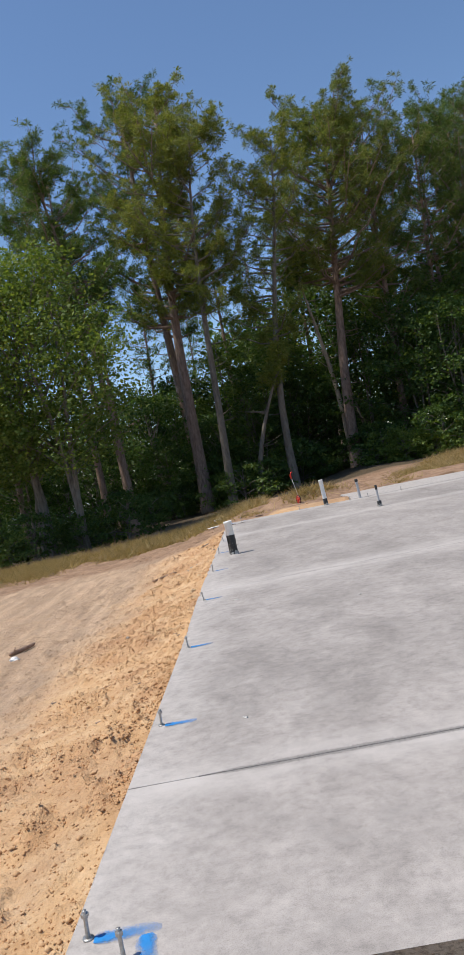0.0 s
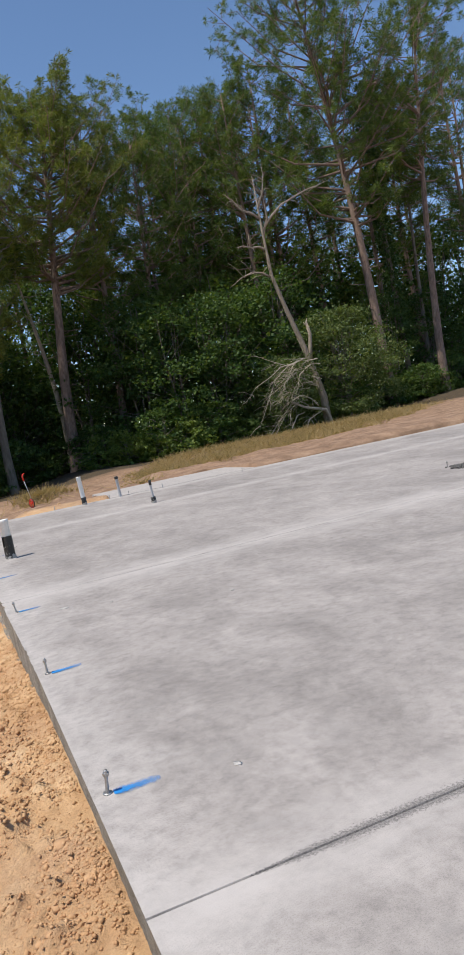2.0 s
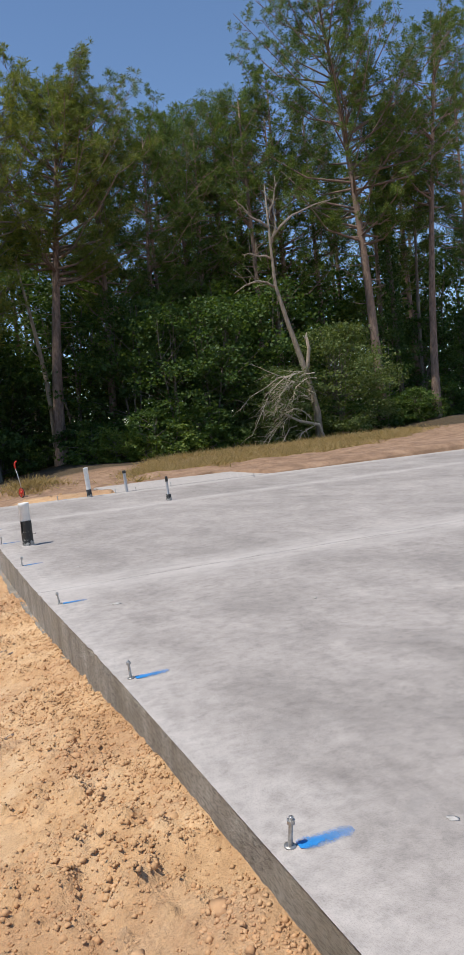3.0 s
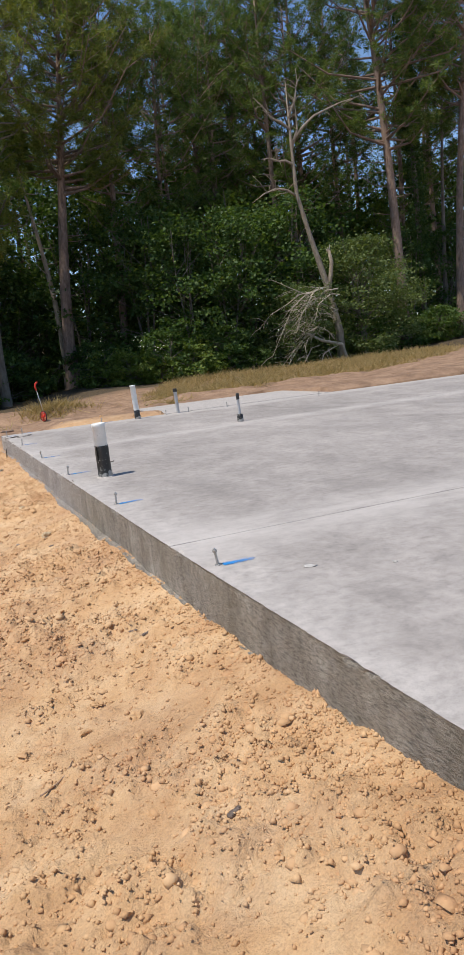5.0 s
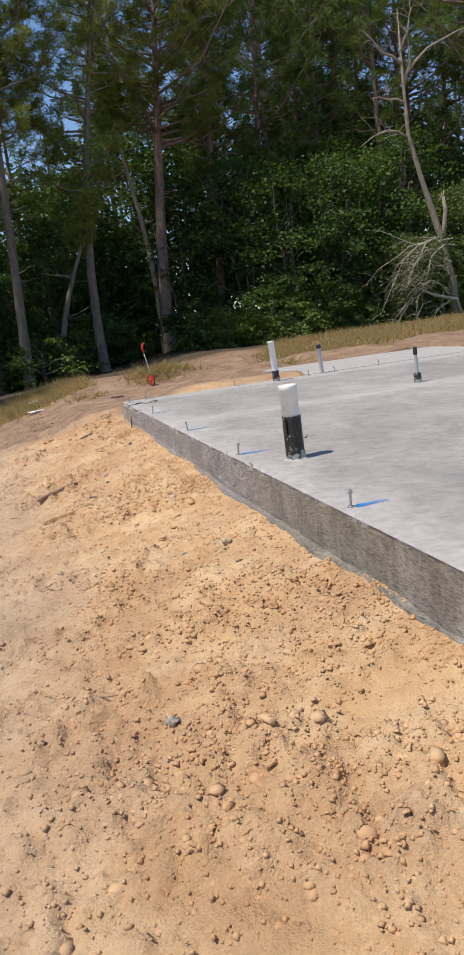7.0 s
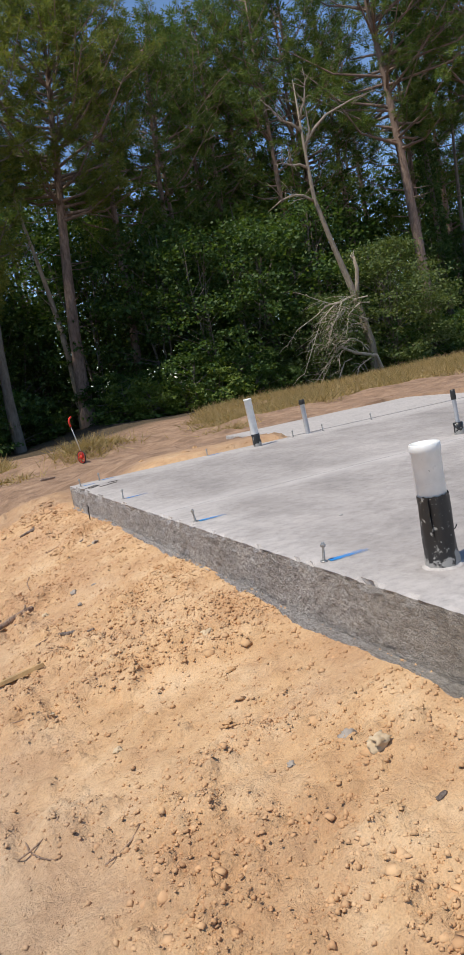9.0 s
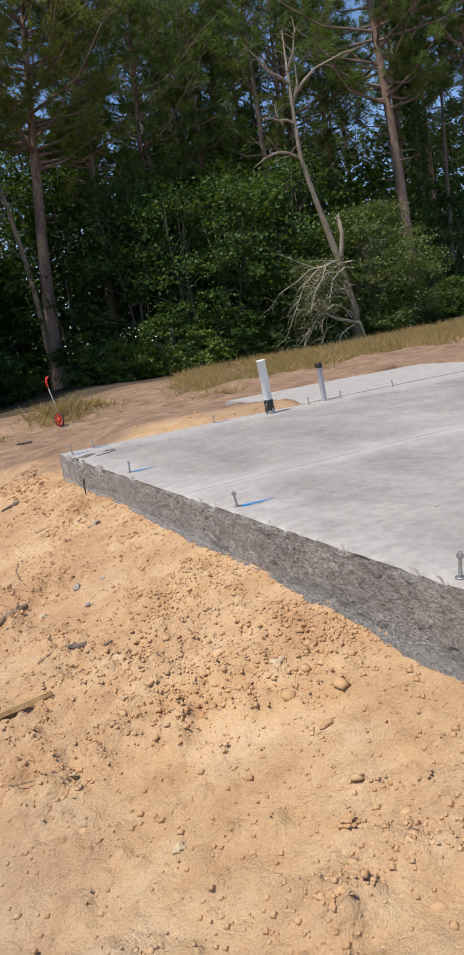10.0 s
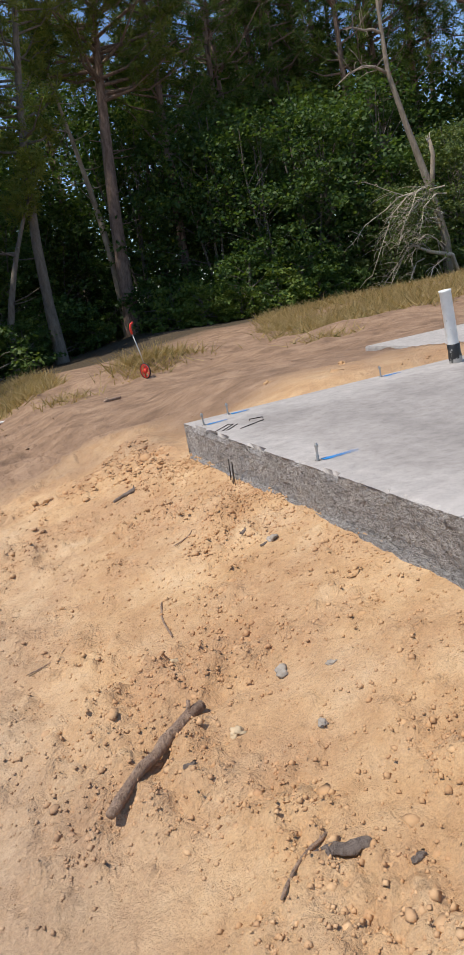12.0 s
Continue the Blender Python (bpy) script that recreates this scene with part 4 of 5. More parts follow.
for i in range(58):
    x = -13 + i * 1.02 + rng.uniform(-0.4, 0.4)
    front = float(np.interp(x, [-14, -6, 0, 5, 9, 15, 23, 32, 46], [29, 31.5, 37, 42, 46, 42.5, 42.5, 46, 48]))
    k = rng.choice((0, 0, 1))
    if 18 < x < 24:
        front += 3.5
    if -4.5 < x < 8.6:
        front += 5.0 if x > 0 else 9.5
    plant("shrub", SHRUB[k], x, front + rng.uniform(-0.3, 1.6), rng.uniform(0, 360), rng.uniform(0.7, 1.35) * (0.75 if x < -3 else 1.0), ("deep" if k == 0 else "light") + " green leafy shrub at the wood's edge", "shrub", "shrubs at the wood's edge", (-1.05 if x < 20 else -0.6 + 0.03 * (x - 20)))
for i in range(24):
    x = 0.6 + i * 0.95 + rng.uniform(-0.3, 0.3)
    if x < 4.4 or 5.2 < x < 8.0 or x > 16:
        continue
    front = float(np.interp(x, [0, 4, 8, 14, 23], [40, 41, 42, 42, 42]))
    k = rng.choice((0, 1, 1))
    plant("shrub", SHRUB[k], x, front + rng.uniform(0, 2.5), rng.uniform(0, 360), rng.uniform(0.8, 1.25), ("deep" if k == 0 else "light") + " green low shrub behind the dry grass", "shrub", "shrubs at the wood's edge")
plant("leafy_tree", broad_meshes(64, 8.6, 4.5, 230, 90, 0.17, LEAVES_DUSTY, 0.05, stems=7), 27.0, 44.4, 20, 1, "light green bush tree with dusty leaves beside a dead snag", "tree", "", -0.8)
plant("leafy_tree", broad_meshes(65, 5.6, 2.7, 90, 80, 0.16, LEAVES_DUSTY, 0.05, stems=5), 21.6, 43.6, 70, 1, "low dusty green bush behind fallen branches", "tree", "", -0.8)


def snag():
    """The dead leaning tree with bare limbs and a broken side stem."""
    r = random.Random(8)
    z0 = gz(24.0, 42.3)
    root = thing("dead_tree", pose(24.0, 42.3, z0), "bleached dead tree leaning, with bare forked limbs", "tree")
    line = [Vector(p) for p in ((0, 0, -0.3), (-0.05, 0, 2.2), (-0.7, 0, 5.1), (-1.6, 0, 8.0), (-2.3, 0, 10.5), (-2.4, 0, 13.4), (-2.45, 0, 16.9))]
    part("trunk", tube(line, [0.30, 0.25, 0.20, 0.15, 0.12, 0.08, 0.02], 9), SNAG_WOOD, root)
    stem = part("broken_stem", tube([(-0.62, -0.1, 4.6), (-0.5, -0.2, 5.6), (-0.36, -0.2, 6.4), (-0.5, -0.2, 7.1)], [0.13, 0.13, 0.12, 0.10], 8), SNAG_WOOD, root, "splintered broken stem")
    for dx, dz in ((0.07, 0.35), (-0.06, 0.22), (-0.2, 0.12)):
        part("splinter", tube([(-0.5 + 0.4 * dx, -0.2, 7.0), (-0.5 + dx, -0.22, 7.1 + dz)], [0.06, 0.01], 5), TWIGS, stem)
    arms = [((-2.3, 0, 10.4), (-1.3, 0, 0.45), (-3.0, 0, -0.35)), ((-2.35, 0, 12.2), (-1.0, 0, 0.2), (-2.1, 0, 0.3)), ((-2.4, 0, 14.2), (-1.2, 0, 0.6), (-2.2, 0, 1.7)),
            ((-2.4, 0, 13.4), (1.7, 0, 1.6), (5.4, 0, 2.9)), ((-2.42, 0, 14.8), (0.5, 0, 1.0), (0.8, 0, 2.2)), ((-2.4, 0, 13.0), (0.5, 0, 1.2), (0.45, 0, 3.0))]
    for a, b, c in arms:
        a, b, c = Vector(a), Vector(a) + Vector(b), Vector(a) + Vector(c)
        pieces = [tube([a, a.lerp(b, 0.5) + Vector((0, 0, 0.12)), b, b.lerp(c, 0.5) + Vector((0, 0, 0.12)), c], [0.085, 0.075, 0.06, 0.04, 0.012], 6)]
        for k in range(8):
            p = a.lerp(b, r.uniform(0.4, 1)) if k < 3 else b.lerp(c, r.uniform(0, 0.95))
            q = p + Vector((r.uniform(-1.3, 0.8), r.uniform(-0.6, 0.6), r.uniform(-0.5, 1.0)))
            pieces.append(tube([p, p.lerp(q, 0.5) + Vector((0, 0, 0.1)), q], [0.028, 0.02, 0.007], 4))
        part("limb", join(*pieces), SNAG_WOOD, root)
    # drooping spray of dead boughs below the snag
    base = Vector((20.6, 41.2, gz(20.6, 41.2)))
    brush = thing("brush_heap", Matrix.Translation(base), "grey spray of fallen bare branches with dusty leaves", "brush")
    twigs, ends = [], []
    for i in range(30):
        root_p = Vector((r.uniform(0.6, 2.9), r.uniform(-0.6, 0.6), r.uniform(1.2, 5.0)))
        ln = r.uniform(1.6, 4.6)
        up, fall = r.uniform(-0.3, 0.7), r.uniform(0.2, 1.0)
        veer = r.uniform(-0.5, 0.5)
        spine = [root_p + Vector((-s * ln * (0.9 - 0.4 * abs(veer)) + r.uniform(-0.12, 0.12), veer * ln * s, ln * (up * s - fall * s * s) + r.uniform(-0.12, 0.12))) for s in (0, 0.25, 0.5, 0.75, 1.0)]
        for p in spine:
            p.z = max(p.z, 0.08)
        twigs.append(tube(spine, [0.045, 0.034, 0.026, 0.018, 0.008], 5, False))
        for k in range(12):
            p = on_line(spine, r.uniform(0.2, 1.0))
            q = p + Vector((r.uniform(-1.1, 0.2), r.uniform(-0.5, 0.5), r.uniform(-0.9, 0.25))) * r.uniform(0.5, 1.2)
            q.z = max(q.z, 0.05)
            twigs.append(tube([p, p.lerp(q, 0.5) + Vector((0, 0, 0.08)), q], [0.022, 0.016, 0.007], 3, False))
            ends += [q, p.lerp(q, 0.6)]
    tagged(part("brushwood", join(*twigs), TWIGS, brush), kind="stuff")
    part("fallen_limb", tube([(3.0, -0.2, 0.3), (2.5, -0.5, 1.35), (1.1, -0.6, 1.7), (-0.3, -0.6, 2.4)], [0.13, 0.11, 0.09, 0.05], 7), TWIGS, brush)
    g = np.random.default_rng(9)
    e = np.array(ends)
    pts = np.concatenate([e + g.normal(size=e.shape) * 0.25 for _ in range(6)]) + np.array([0.5, 0.25, 0.15])
    ob = new("leaves", soup("leaves", leaf_tris(g, pts[pts[:, 2] > 0.1], 0.13), LEAVES_DUSTY))
    ob.parent = brush


snag()


def vine_tree(x, y, z, height):
    """A trunk wholly clad in climbing leaves."""
    g = np.random.default_rng(31)
    root = thing("vine_clad_tree", pose(x, y, z), "tall trunk wrapped in bright green climbing vine", "tree")
    part("trunk", tube([(0, 0, -1.6), (-0.3, 0, height * 0.5), (-0.7, 0, height)], [0.25, 0.2, 0.1], 8), GREY_BARK, root)
    n = 9000
    h = g.uniform(0.18, 1.0, n)
    a = g.uniform(0, 6.283, n)
    rr = (0.5 + 0.35 * noise2(h * 22, a, 4)) * g.uniform(0.5, 1.1, n)
    pts = np.stack([-0.7 * h + rr * np.cos(a), rr * np.sin(a), h * height], 1)
    ob = new("vine", soup("vine", leaf_tris(g, pts, 0.19, 0.8), LEAVES))
    ob.parent = root


vine_tree(35.7, 49.0, -0.5, 24)


# ---- far woods ----
def far_woods(x0, x1, y0, y1, base, top, n, size, seed, label):
    """Distant tree masses in uneven heights, too far to tell apart."""
    g = np.random.default_rng(seed)
    x = g.uniform(x0, x1, n)
    y = y0 + (y1 - y0) * g.uniform(0, 1, n)
    crest = top * (0.55 + 0.6 * noise2(x / 7.0, y * 0, seed) + 0.25 * noise2(x / 2.5, y * 0 + 4, seed))
    pts = np.stack([x, y, base + crest * g.uniform(0, 1, n) ** 0.75], 1)
    ob = new("far_woods", soup("far_woods", leaf_tris(g, pts, size), LEAVES))
    tagged(ob, label, "woods", kind="stuff")


far_woods(-150, 30, 150, 175, -2.2, 13, 26000, 1.3, 51, "distant green woods on the far shore of the lake")
far_woods(-2, 120, 82, 92, -1.5, 17, 26000, 0.8, 52, "dense dark woods far behind the pines")


# ---- grass and weeds ----
def dry_grass():
    """Straw-coloured grass in a belt before the wood, thinner on the bare soil."""
    g = np.random.default_rng(17)
    n = 240000
    x = g.uniform(-16, 42, n)
    front = np.interp(x, [-16, -8, -5, -1, 1.0, 3.5, 5, 9, 14, 22, 30, 42], [19.5, 20.8, 22.8, 24.2, 27.0, 29.5, 24.5, 22.5, 24.5, 28.5, 33, 37])
    front = front + 3.0 * fbm(x, x * 0, 2.5, 3, 95)
    depth = np.interp(x, [-16, -5, 0, 5, 14, 42], [6, 6, 8, 14, 16, 12])
    y = front + depth * g.uniform(0, 1, n) ** 1.35
    keep = (fbm(x, y, 1.5, 3, 90) + 0.5) * (0.35 + 0.9 * step(0, 1.6, y - front)) * (0.05 + 0.95 * step(1.6, 0.4, x) + 0.95 * step(-0.8, 0.9, x - 0.41 * (y - 7.6) + 1.4) * step(30, 20, x)) > g.uniform(0.12, 0.72, n)
    x, y = x[keep], y[keep]
    extra = np.concatenate([np.stack([cx + 0.32 * g.normal(size=200), cy + 0.3 * g.normal(size=200)], 1) for cx, cy in ((2.4, 24.0), (2.9, 24.4), (3.6, 24.8), (5.6, 21.4), (0.3, 22.6), (2.2, 24.6), (2.6, 24.9), (3.2, 25.0), (2.7, 24.2))])
    x, y = np.concatenate([x, extra[:, 0]]), np.concatenate([y, extra[:, 1]])
    z = ground_z(x, y)
    n = len(x)
    base = np.stack([x, y, z - 0.02], 1)
    ln = g.uniform(0.12, 0.46, (n, 1)) * (0.7 + 0.8 * noise2(x / 1.1, y / 1.1, 91))[:, None]
    d = unit(np.stack([g.normal(size=n) * 0.95, g.normal(size=n) * 0.95, np.ones(n)], 1))
    s = unit(np.cross(d, g.normal(size=(n, 3)))) * g.uniform(0.006, 0.016, (n, 1))
    tip = base + d * ln + np.stack([g.normal(size=n), g.normal(size=n), -np.ones(n) * 0.3], 1) * ln * 0.25
    ob = new("dry_grass", soup("dry_grass", np.stack([base - s, base + s, tip], 1), STRAW))
    tagged(ob, "dry straw-coloured grass belt before the wood", "grass", kind="stuff")


dry_grass()


# ---- loose things on the soil ----
def clod_field():
    """Countless crumbs and clods of the fill, lying on the soil."""
    g, r = np.random.default_rng(23), random.Random(23)
    kinds = [lump(random.Random(k), 1.0, 0.72) for k in range(7)]
    kv = [np.array([tuple(v) for v in k[0]]) for k in kinds]
    verts, faces, count = [], [], 0
    n = 36000
    x = np.concatenate([-0.012 - np.abs(g.normal(size=n)) * 0.95, g.uniform(-9, -0.1, 4000), g.uniform(-3, 9, 7000)])
    y = np.concatenate([g.uniform(-2.0, 14.5, n), g.uniform(-2, 20, 4000), g.uniform(13.1, 25, 7000)])
    dens = np.clip((loose(x, y) - 0.2) / 0.8, 0, 1) * np.clip(0.78 + 3.0 * fbm(x, y, 0.34, 3, 57), 0, 1)
    keep = (0.02 + 0.98 * dens > g.uniform(0, 1.0, len(x))) & (x > -9) & ~in_slab(x, y)
    x, y = x[keep], y[keep]
    z = ground_z(x, y)
    size = np.clip(0.0056 * np.exp(g.normal(size=len(x)) * 0.62), 0.0025, 0.030) * np.where(y > 13, 1.9, 1)
    fl = [[tuple(f) for f in k[1]] for k in kinds]
    for px, py, pz, s in zip(x, y, z, size):
        k = r.randrange(7)
        a = r.uniform(0, 6.283)
        c, q = math.cos(a) * s, math.sin(a) * s
        v = kv[k]
        w = np.stack([v[:, 0] * c - v[:, 1] * q + px, v[:, 0] * q + v[:, 1] * c + py, v[:, 2] * s * 0.75 + pz - 0.28 * s], 1)
        verts.append(w)
        faces.append(np.array(fl[k]) + count)
        count += len(v)
    # crumbs, eight faces each
    octa = np.array([(1, 0, 0), (0, 1, 0), (-1, 0, 0), (0, -1, 0), (0, 0, 1), (0, 0, -0.6)], float)
    of = np.array([(0, 1, 4), (1, 2, 4), (2, 3, 4), (3, 0, 4), (1, 0, 5), (2, 1, 5), (3, 2, 5), (0, 3, 5)])
    n = 85000
    x, y = 0.035 - np.abs(g.normal(size=n)) * np.where(g.uniform(size=n) < 0.06, 0.12, 1.1), g.uniform(-1.9, 13.0, n)
    keep = (0.05 + 0.95 * loose(x, y) * np.clip(0.78 + 3.0 * fbm(x, y, 0.34, 3, 57), 0.1, 1) > g.uniform(0, 1, n)) & (x > -4)
    x, y = x[keep], y[keep]
    n = len(x)
    size = np.clip(0.0052 * np.exp(g.normal(size=n) * 0.45), 0.002, 0.016)
    w = octa[None] * size[:, None, None] * g.uniform(0.55, 1.4, (n, 6, 3)) + np.stack([x, y, ground_z(x, y) + size * 0.1], 1)[:, None]
    verts.append(w.reshape(-1, 3))
    faces.append((of[None] + (count + 6 * np.arange(n))[:, None, None]).reshape(-1, 3))
    verts, faces = np.concatenate(verts), np.concatenate(faces)
    me = bpy.data.meshes.new("soil_clods")
    me.vertices.add(len(verts))
    me.vertices.foreach_set("co", verts.astype(np.float32).ravel())
    me.loops.add(len(faces) * 3)
    me.loops.foreach_set("vertex_index", faces.astype(np.int32).ravel())
    me.polygons.add(len(faces))
    me.polygons.foreach_set("loop_start", np.arange(0, len(faces) * 3, 3, dtype=np.int32))
    me.update(calc_edges=True)
    me.materials.append(LOOSE)
    tagged(new("soil_clods", me), "loose crumbs and clods of dry sandy soil", "soil clods", kind="stuff")


clod_field()


def stone(x, y, size, seed, material, label, flat=0.6, name="stone"):
    ob = part(name, lump(random.Random(seed), size * 0.8, flat, 3), material, smooth=name == "stone")
    ob.matrix_basis = pose(x, y, gz(x, y) + size * flat * 0.12, 0, 0, seed * 37)
    tagged(ob, label, "stone" if name == "stone" else "clod", "stones on the soil" if name == "stone" else "clods on the soil")


for i, (x, y, s) in enumerate(((-0.33, 6.53, 0.05), (-0.98, 7.5, 0.026), (-0.95, 10.4, 0.025), (-0.9, 9.8, 0.03), (-1.15, 8.1, 0.02), (-0.35, 8.0, 0.03))):
    stone(x, y, s, i + 3, PEBBLE, "pale tan stone half sunk in soil")
for i, (x, y, s) in enumerate(((-0.65, 9.95, 0.032), (-0.53, 9.8, 0.018), (-0.69, 9.58, 0.02), (-0.36, 6.68, 0.028), (-0.55, 6.75, 0.016), (-1.02, 4.9, 0.03), (-0.25, 10.9, 0.035), (-0.4, 12.3, 0.03))):
    stone(x, y, s, i + 20, SLATE, "small dark grey stone on the soil")
for i, (x, y, s) in enumerate(((-0.71, 3.23, 0.035), (-0.88, 3.08, 0.032), (-0.96, 3.29, 0.034), (-0.5, 3.16, 0.04), (-0.47, 4.33, 0.032), (-0.62, 3.4, 0.03), (-0.55, 2.9, 0.03), (-0.8, 4.4, 0.034),
                              (-0.35, 4.9, 0.04), (-0.7, 5.3, 0.032), (-0.25, 5.6, 0.035), (-1.1, 4.2, 0.03), (-0.6, 7.2, 0.035), (-0.4, 7.6, 0.03), (-0.15, 9.4, 0.045), (-0.3, 9.1, 0.04),
                              (-0.2, 10.2, 0.04), (-0.5, 11.2, 0.035), (-0.06, 12.9, 0.04), (-0.2, 13.1, 0.05), (-0.25, 12.7, 0.035), (1.2, 14.2, 0.05), (1.9, 14.0, 0.06))):
    stone(x, y, s * 0.85, i + 50, LUMP, "dry crumbling clod of orange soil", 0.62, "soil_clod")


def stick(a, b, radius, seed, material, label, name="stick", bow=0.03, knots=True, flat=1.0):
    """A crooked piece of wood lying between two spots of the soil."""
    r = random.Random(seed)
    n = 9
    pa, pb = Vector((*a, 0)), Vector((*b, 0))
    side = (pb - pa).cross(Vector((0, 0, 1))).normalized()
    mid = (pa + pb) / 2
    base = Vector((mid.x, mid.y, 0))
    pts, rad = [], []
    for k in range(n):
        s = k / (n - 1)
        p = pa.lerp(pb, s) + side * (bow * math.sin(s * math.pi) * (pb - pa).length + r.uniform(-1, 1) * radius * 0.35)
        z = gz(p.x, p.y) + radius * flat * 0.8
        pts.append(Vector((p.x, p.y, z)))
        rad.append(radius * (1 - 0.25 * s + 0.12 * r.uniform(-1, 1)) * (0.75 if k in (0, n - 1) else 1))
    # it lies straight over the bumps of the soil
    za, zb = (pts[0].z + pts[1].z + pts[2].z) / 3, (pts[-1].z + pts[-2].z + pts[-3].z) / 3
    lift = 0.1 * radius + 0.2 * max(p.z - (za + (zb - za) * k / (n - 1)) for k, p in enumerate(pts))
    for k, p in enumerate(pts):
        p.z = za + (zb - za) * k / (n - 1) + lift
    meshes = [tube(pts, rad, 9)]
    if knots:
        p = pts[1]
        meshes.append(tube([p, p + Vector((0.4, 0.5, 1.2)).normalized() * radius * 2.2], [radius * 0.4, radius * 0.28], 6))
    v, f = join(*meshes)
    zmid = gz(mid.x, mid.y)
    v = [Vector((q.x - mid.x, q.y - mid.y, (q.z - zmid) * flat if flat != 1 else q.z - zmid)) for q in v]
    ob = part(name, (v, f), material)
    ob.matrix_basis = pose(mid.x, mid.y, zmid)
    tagged(ob, label, "stick" if name != "bark_piece" else "bark", "wood scraps on the soil")


stick((-0.96, 10.0), (-1.37, 9.66), 0.024, 1, DEADWOOD, "weathered brown stick lying on the soil")
stick((-0.88, 9.2), (-1.07, 9.06), 0.006, 2, DEADWOOD, "thin dark twig on the soil", "twig", 0.08)
stick((-0.80, 9.11), (-0.95, 9.13), 0.026, 3, CHAR, "flat dark strip of bark on the soil", "bark_piece", 0.0, False, 0.45)
stick((-0.84, 10.94), (-0.89, 10.60), 0.006, 4, DEADWOOD, "small forked twig on the soil", "twig", 0.05)
stick((-0.48, 12.84), (-0.66, 12.84), 0.016, 5, CHAR, "short dark stick on the soil", "stick", 0.03)
stick((-3.0, 6.4), (-2.85, 7.05), 0.035, 6, DEADWOOD, "dark rotten branch on packed soil", "branch", 0.05)
stick((-1.52, 3.22), (-1.40, 3.10), 0.008, 8, CHAR, "dark rotten twig on the soil", "twig", 0.1)
stick((0.6, 19.6), (0.95, 20.0), 0.03, 9, DEADWOOD, "pale branch near a measuring wheel", "branch", 0.03)
for i, (x, y) in enumerate(((-0.31, 3.86), (-0.26, 3.80), (-1.10, 9.69), (-0.75, 8.98), (-0.3, 10.9), (-1.3, 8.3), (-0.45, 2.2), (-0.62, 1.4), (-0.35, 6.2), (-0.32, 11.1))):
    stick((x - 0.02, y), (x + 0.022, y + 0.012), 0.011, 30 + i, CHAR, "curled dark dead leaf scrap on the soil", "bark_piece", 0.1, False, 0.5)


for i, (a, b) in enumerate((((-1.45, 7.12), (-1.28, 7.2)), ((-1.41, 7.2), (-1.33, 7.02)), ((-1.2, 6.85), (-1.05, 6.95)), ((-0.95, 2.9), (-0.8, 3.05)), ((-1.35, 8.25), (-1.2, 8.12)),
                          ((-1.5, 10.9), (-1.3, 11.05)), ((-0.6, 11.5), (-0.45, 11.62)), ((-1.25, 5.4), (-1.1, 5.3)))):
    stick(a, b, 0.0035, 70 + i, DEADWOOD, "thin dry root lying on the soil", "root", 0.12, False)


def wedge():
    """A sawn stake with one long pointed end."""
    bm = bmesh.new()
    prof = [(-0.15, -0.020), (0.03, -0.017), (0.15, 0.004), (0.15, 0.010), (0.05, 0.017), (-0.15, 0.022)]
    lo = [bm.verts.new((x, y, 0)) for x, y in prof]
    hi = [bm.verts.new((x, y, 0.024)) for x, y in prof]
    bm.faces.new(reversed(lo))
    bm.faces.new(hi)
    for k in range(6):
        bm.faces.new((lo[k], lo[(k + 1) % 6], hi[(k + 1) % 6], hi[k]))
    bmesh.ops.bevel(bm, geom=bm.edges[:], offset=0.002, segments=1, affect="EDGES")
    ob = part("wooden_stake", bm, LUMBER, smooth=False)
    ob.matrix_basis = pose(-1.215, 8.755, (gz(-1.35, 8.81) + gz(-1.08, 8.70)) / 2 + 0.014, -4, -math.degrees(math.atan2(gz(-1.08, 8.70) - gz(-1.35, 8.81), 0.29)), -22)
    tagged(ob, "short sawn yellow wooden stake lying on soil", "stake")


wedge()


def splatter(x, y, size, seed):
    ob = part("cement_splatter", lump(random.Random(seed), size, 0.12, 2), SPLASH)
    ob.matrix_basis = pose(x, y, 0.002, 0, 0, seed * 50)
    tagged(ob, "small pale splash of hardened cement on the slab", "splatter", "cement splashes on the slab")


for i, (x, y, s) in enumerate(((0.54, -0.12, 0.014), (0.42, 3.26, 0.02), (0.75, 3.05, 0.012), (0.62, 8.2, 0.013), (1.5, 2.4, 0.015), (0.5, 5.0, 0.011))):
    splatter(x, y, s, i + 1)


def blockout():
    """A ragged box-out as gravel on the slab, coloured dark for its shaded inside, with a bolt at its corner."""
    r = random.Random(77)
    root = thing("gravel_patch", pose(6.38, 5.68, 0), "gravel on the slab, darkened to stand for a small shaded opening", "gravel", kind="stuff")
    pieces = []
    for k in range(260):
        x, y = r.uniform(-0.42, 0.42), r.uniform(-0.26, 0.24)
        if abs(x) + 0.6 * abs(y) < 0.44 + 0.05 * math.sin(k):
            pieces.append(moved(lump(r, r.uniform(0.014, 0.03), 0.7), pose(x, y, 0.006)))
    part("gravel", join(*pieces), SHADED_GRAVEL, root, smooth=False)


blockout()
copy_thing(first, pose(6.07, 5.93, 0, 3, -4, 20))


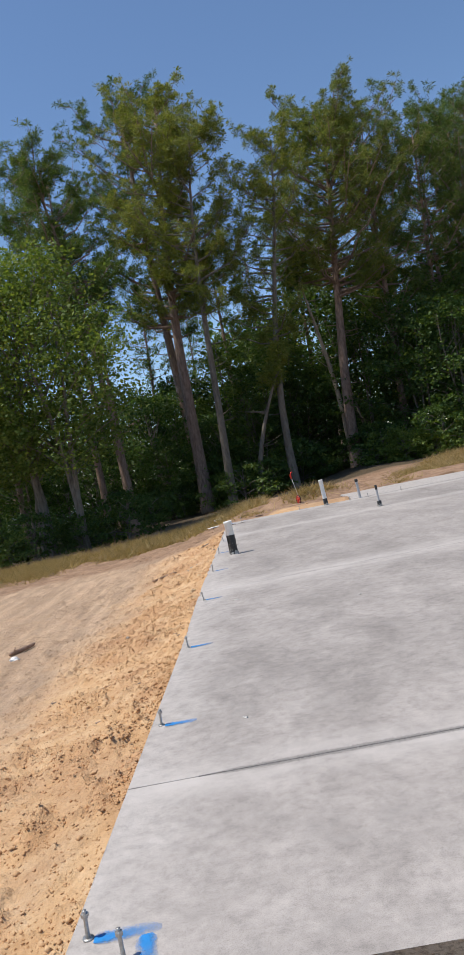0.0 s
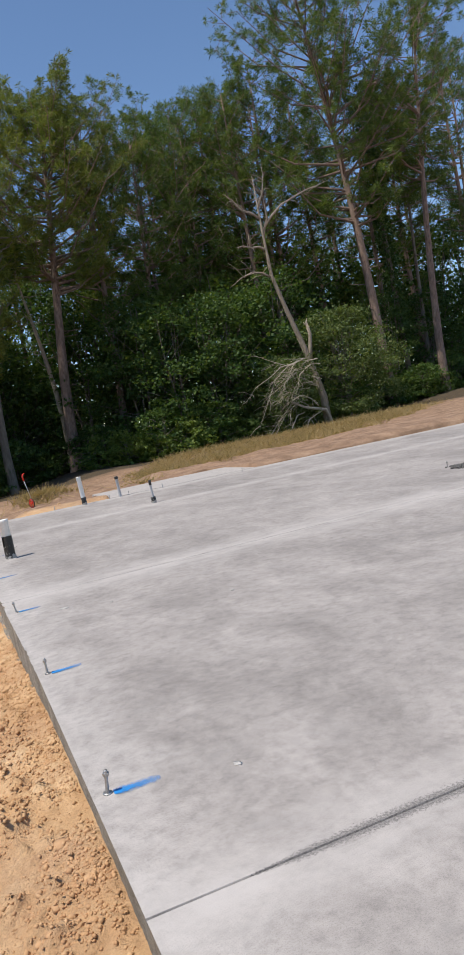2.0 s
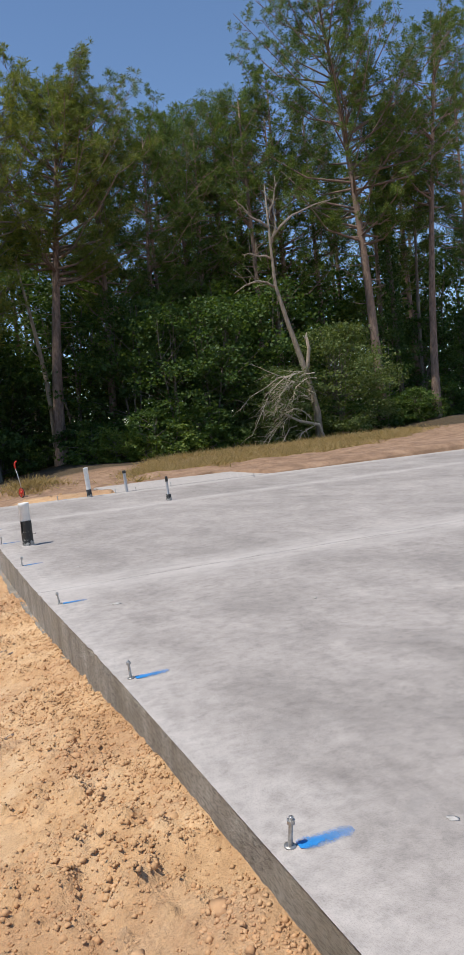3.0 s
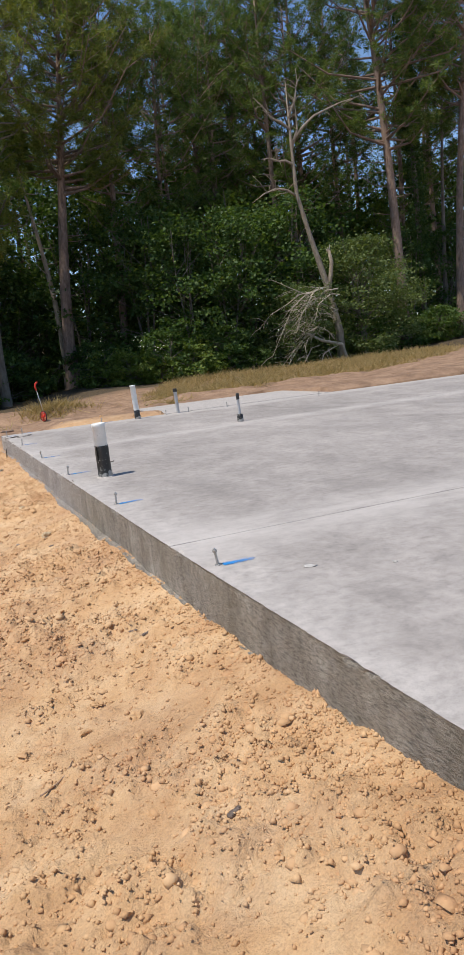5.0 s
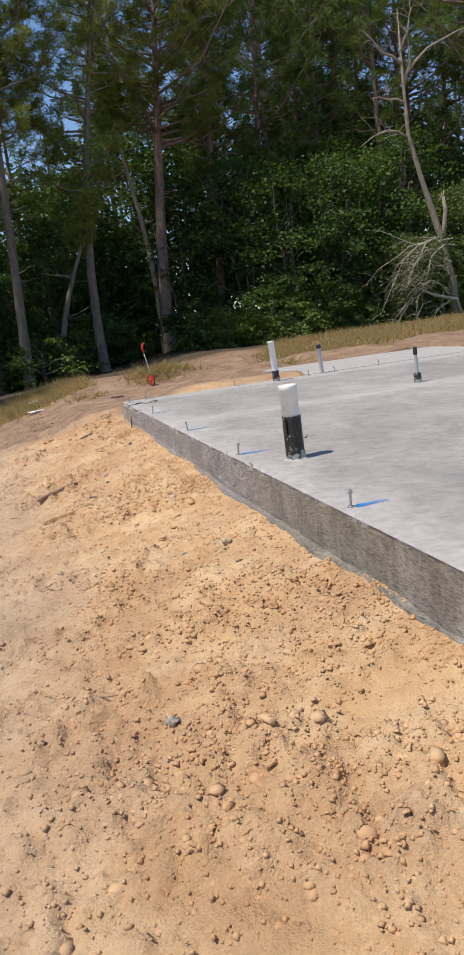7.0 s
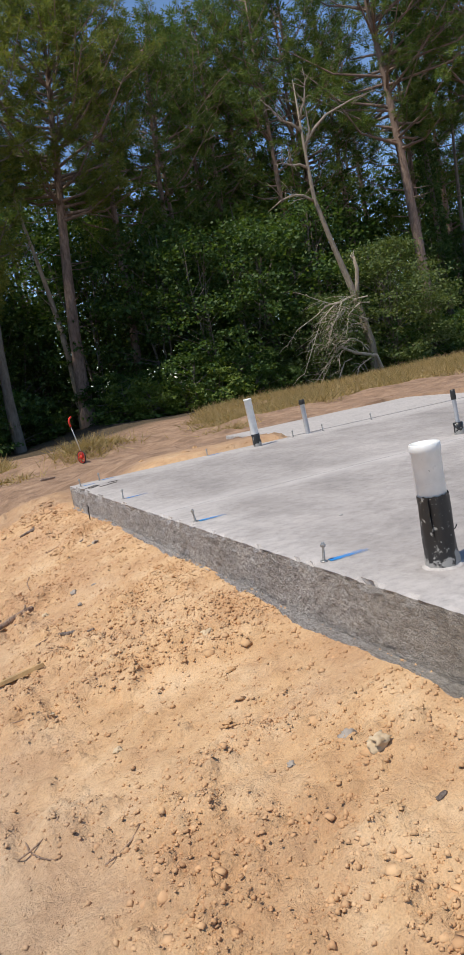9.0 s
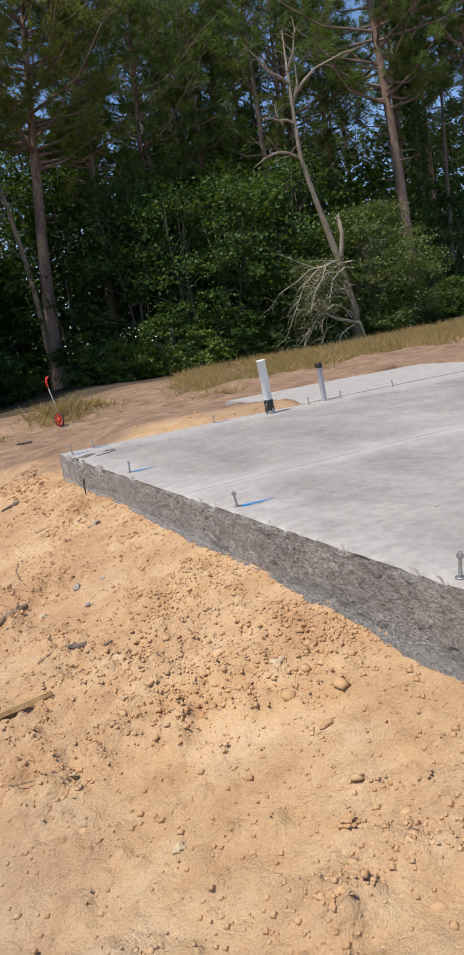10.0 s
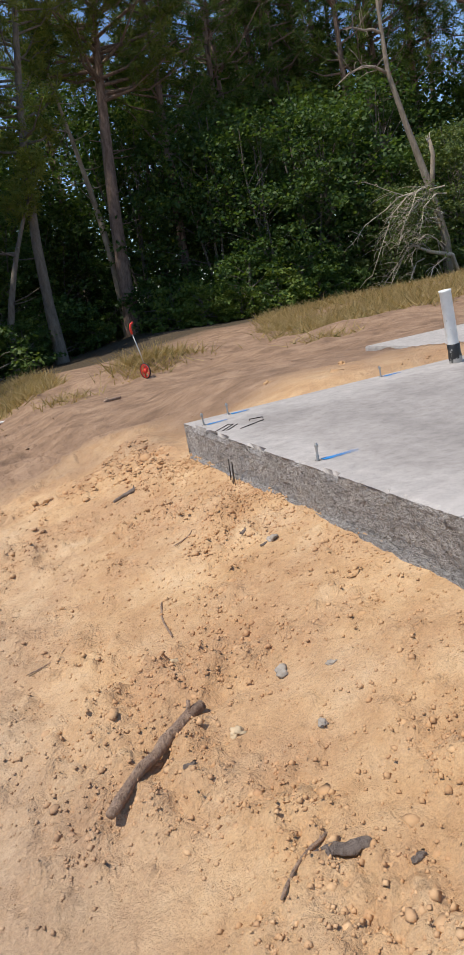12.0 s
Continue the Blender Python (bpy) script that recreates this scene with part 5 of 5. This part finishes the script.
def wires():
    def bent(name, pts, label):
        ob = part(name, tube(pts, [0.0028] * len(pts), 6), WIRE)
        tagged(ob, label, "wire", "wire scraps by the slab")
        return ob
    bent("bent_wire", [(0.03, 12.36, 0.004), (0.17, 12.50, 0.004), (0.20, 12.47, 0.004), (0.07, 12.33, 0.004), (0.10, 12.31, 0.004), (0.22, 12.44, 0.004)], "dark bent wire tie lying on the slab")
    bent("bent_wire", [(0.17, 12.25, 0.004), (0.38, 12.36, 0.004), (0.42, 12.47, 0.004), (0.33, 12.50, 0.004), (0.31, 12.44, 0.004)], "dark bent wire tie lying on the slab")
    z = gz(-0.06, 11.9)
    bent("wire_loop", [(-0.07, 11.86, z - 0.03), (-0.06, 11.87, z + 0.13), (-0.05, 11.90, z + 0.14), (-0.06, 11.92, z - 0.03), (-0.055, 11.95, z + 0.10), (-0.04, 11.985, z + 0.14), (-0.04, 12.02, z - 0.03)], "rusty wire loops sticking out of the soil")


wires()


def measuring_wheel():
    root = thing("measuring_wheel", pose(2.2, 23.2, gz(2.2, 23.2) + 0.165, 0, 0, 25), "red measuring wheel with a long handle standing on soil", "tool")
    ring = lambda r, w, rr: [(rr, -w), (r, -w), (r, w), (rr, w), (rr, -w)]
    turn = pose(0, 0, 0, 0, 90, 0)
    rim = part("rim", moved(lathe(ring(0.149, 0.009, 0.128), 32), turn), RED, root)
    part("tyre", moved(lathe(ring(0.165, 0.012, 0.148), 32), turn), RUBBER, rim, "black rubber tyre")
    part("hub", moved(lathe([(0.0001, -0.03), (0.05, -0.03), (0.055, 0), (0.05, 0.03), (0.0001, 0.03)], 20), turn), RED, rim)
    for k in range(5):
        a = 2 * math.pi * k / 5
        part("spoke", tube([(0, 0.04 * math.cos(a), 0.04 * math.sin(a)), (0, 0.135 * math.cos(a), 0.135 * math.sin(a))], [0.016, 0.011], 6), RED, rim)
    part("counter", moved(lathe([(0.0001, -0.025), (0.045, -0.025), (0.045, 0.025), (0.0001, 0.025)], 4), pose(0.045, 0, 0.06, 0, 90, 0)), RED, root, smooth=False)
    pole = part("pole", tube([(0.03, 0, 0.02), (-0.02, 0.03, 0.40), (-0.09, 0.07, 0.82)], [0.011, 0.011, 0.011], 8), ALLOY, root, "bare metal pole")
    part("grip", tube([(-0.085, 0.07, 0.79), (-0.10, 0.075, 0.90), (-0.085, 0.065, 0.99), (-0.03, 0.04, 1.03)], [0.026, 0.027, 0.026, 0.02], 10), RED, pole, "red plastic grip")


measuring_wheel()


def litter(x, y, size, seed, name, label):
    ob = part(name, lump(random.Random(seed), size, 0.5, 3), WHITE_BAG)
    ob.matrix_basis = pose(x, y, gz(x, y) + size * 0.3, 0, 0, seed)
    tagged(ob, label, "litter")


litter(-2.86, 6.15, 0.07, 3, "plastic_bag", "crumpled white plastic bag on packed soil")
litter(-0.95, 26.6, 0.20, 4, "plastic_bag", "crumpled white plastic sheet lying in dry grass")
board = part("white_board", moved(lump(random.Random(6), 1, 0.2, 2), Matrix.Diagonal((0.30, 0.09, 0.10, 1))), WHITE_BAG)
board.matrix_basis = pose(-0.9, 23.4, gz(-0.9, 23.4) + 0.02, 0, 0, 12)
tagged(board, "flat white scrap lying on the soil", "litter")
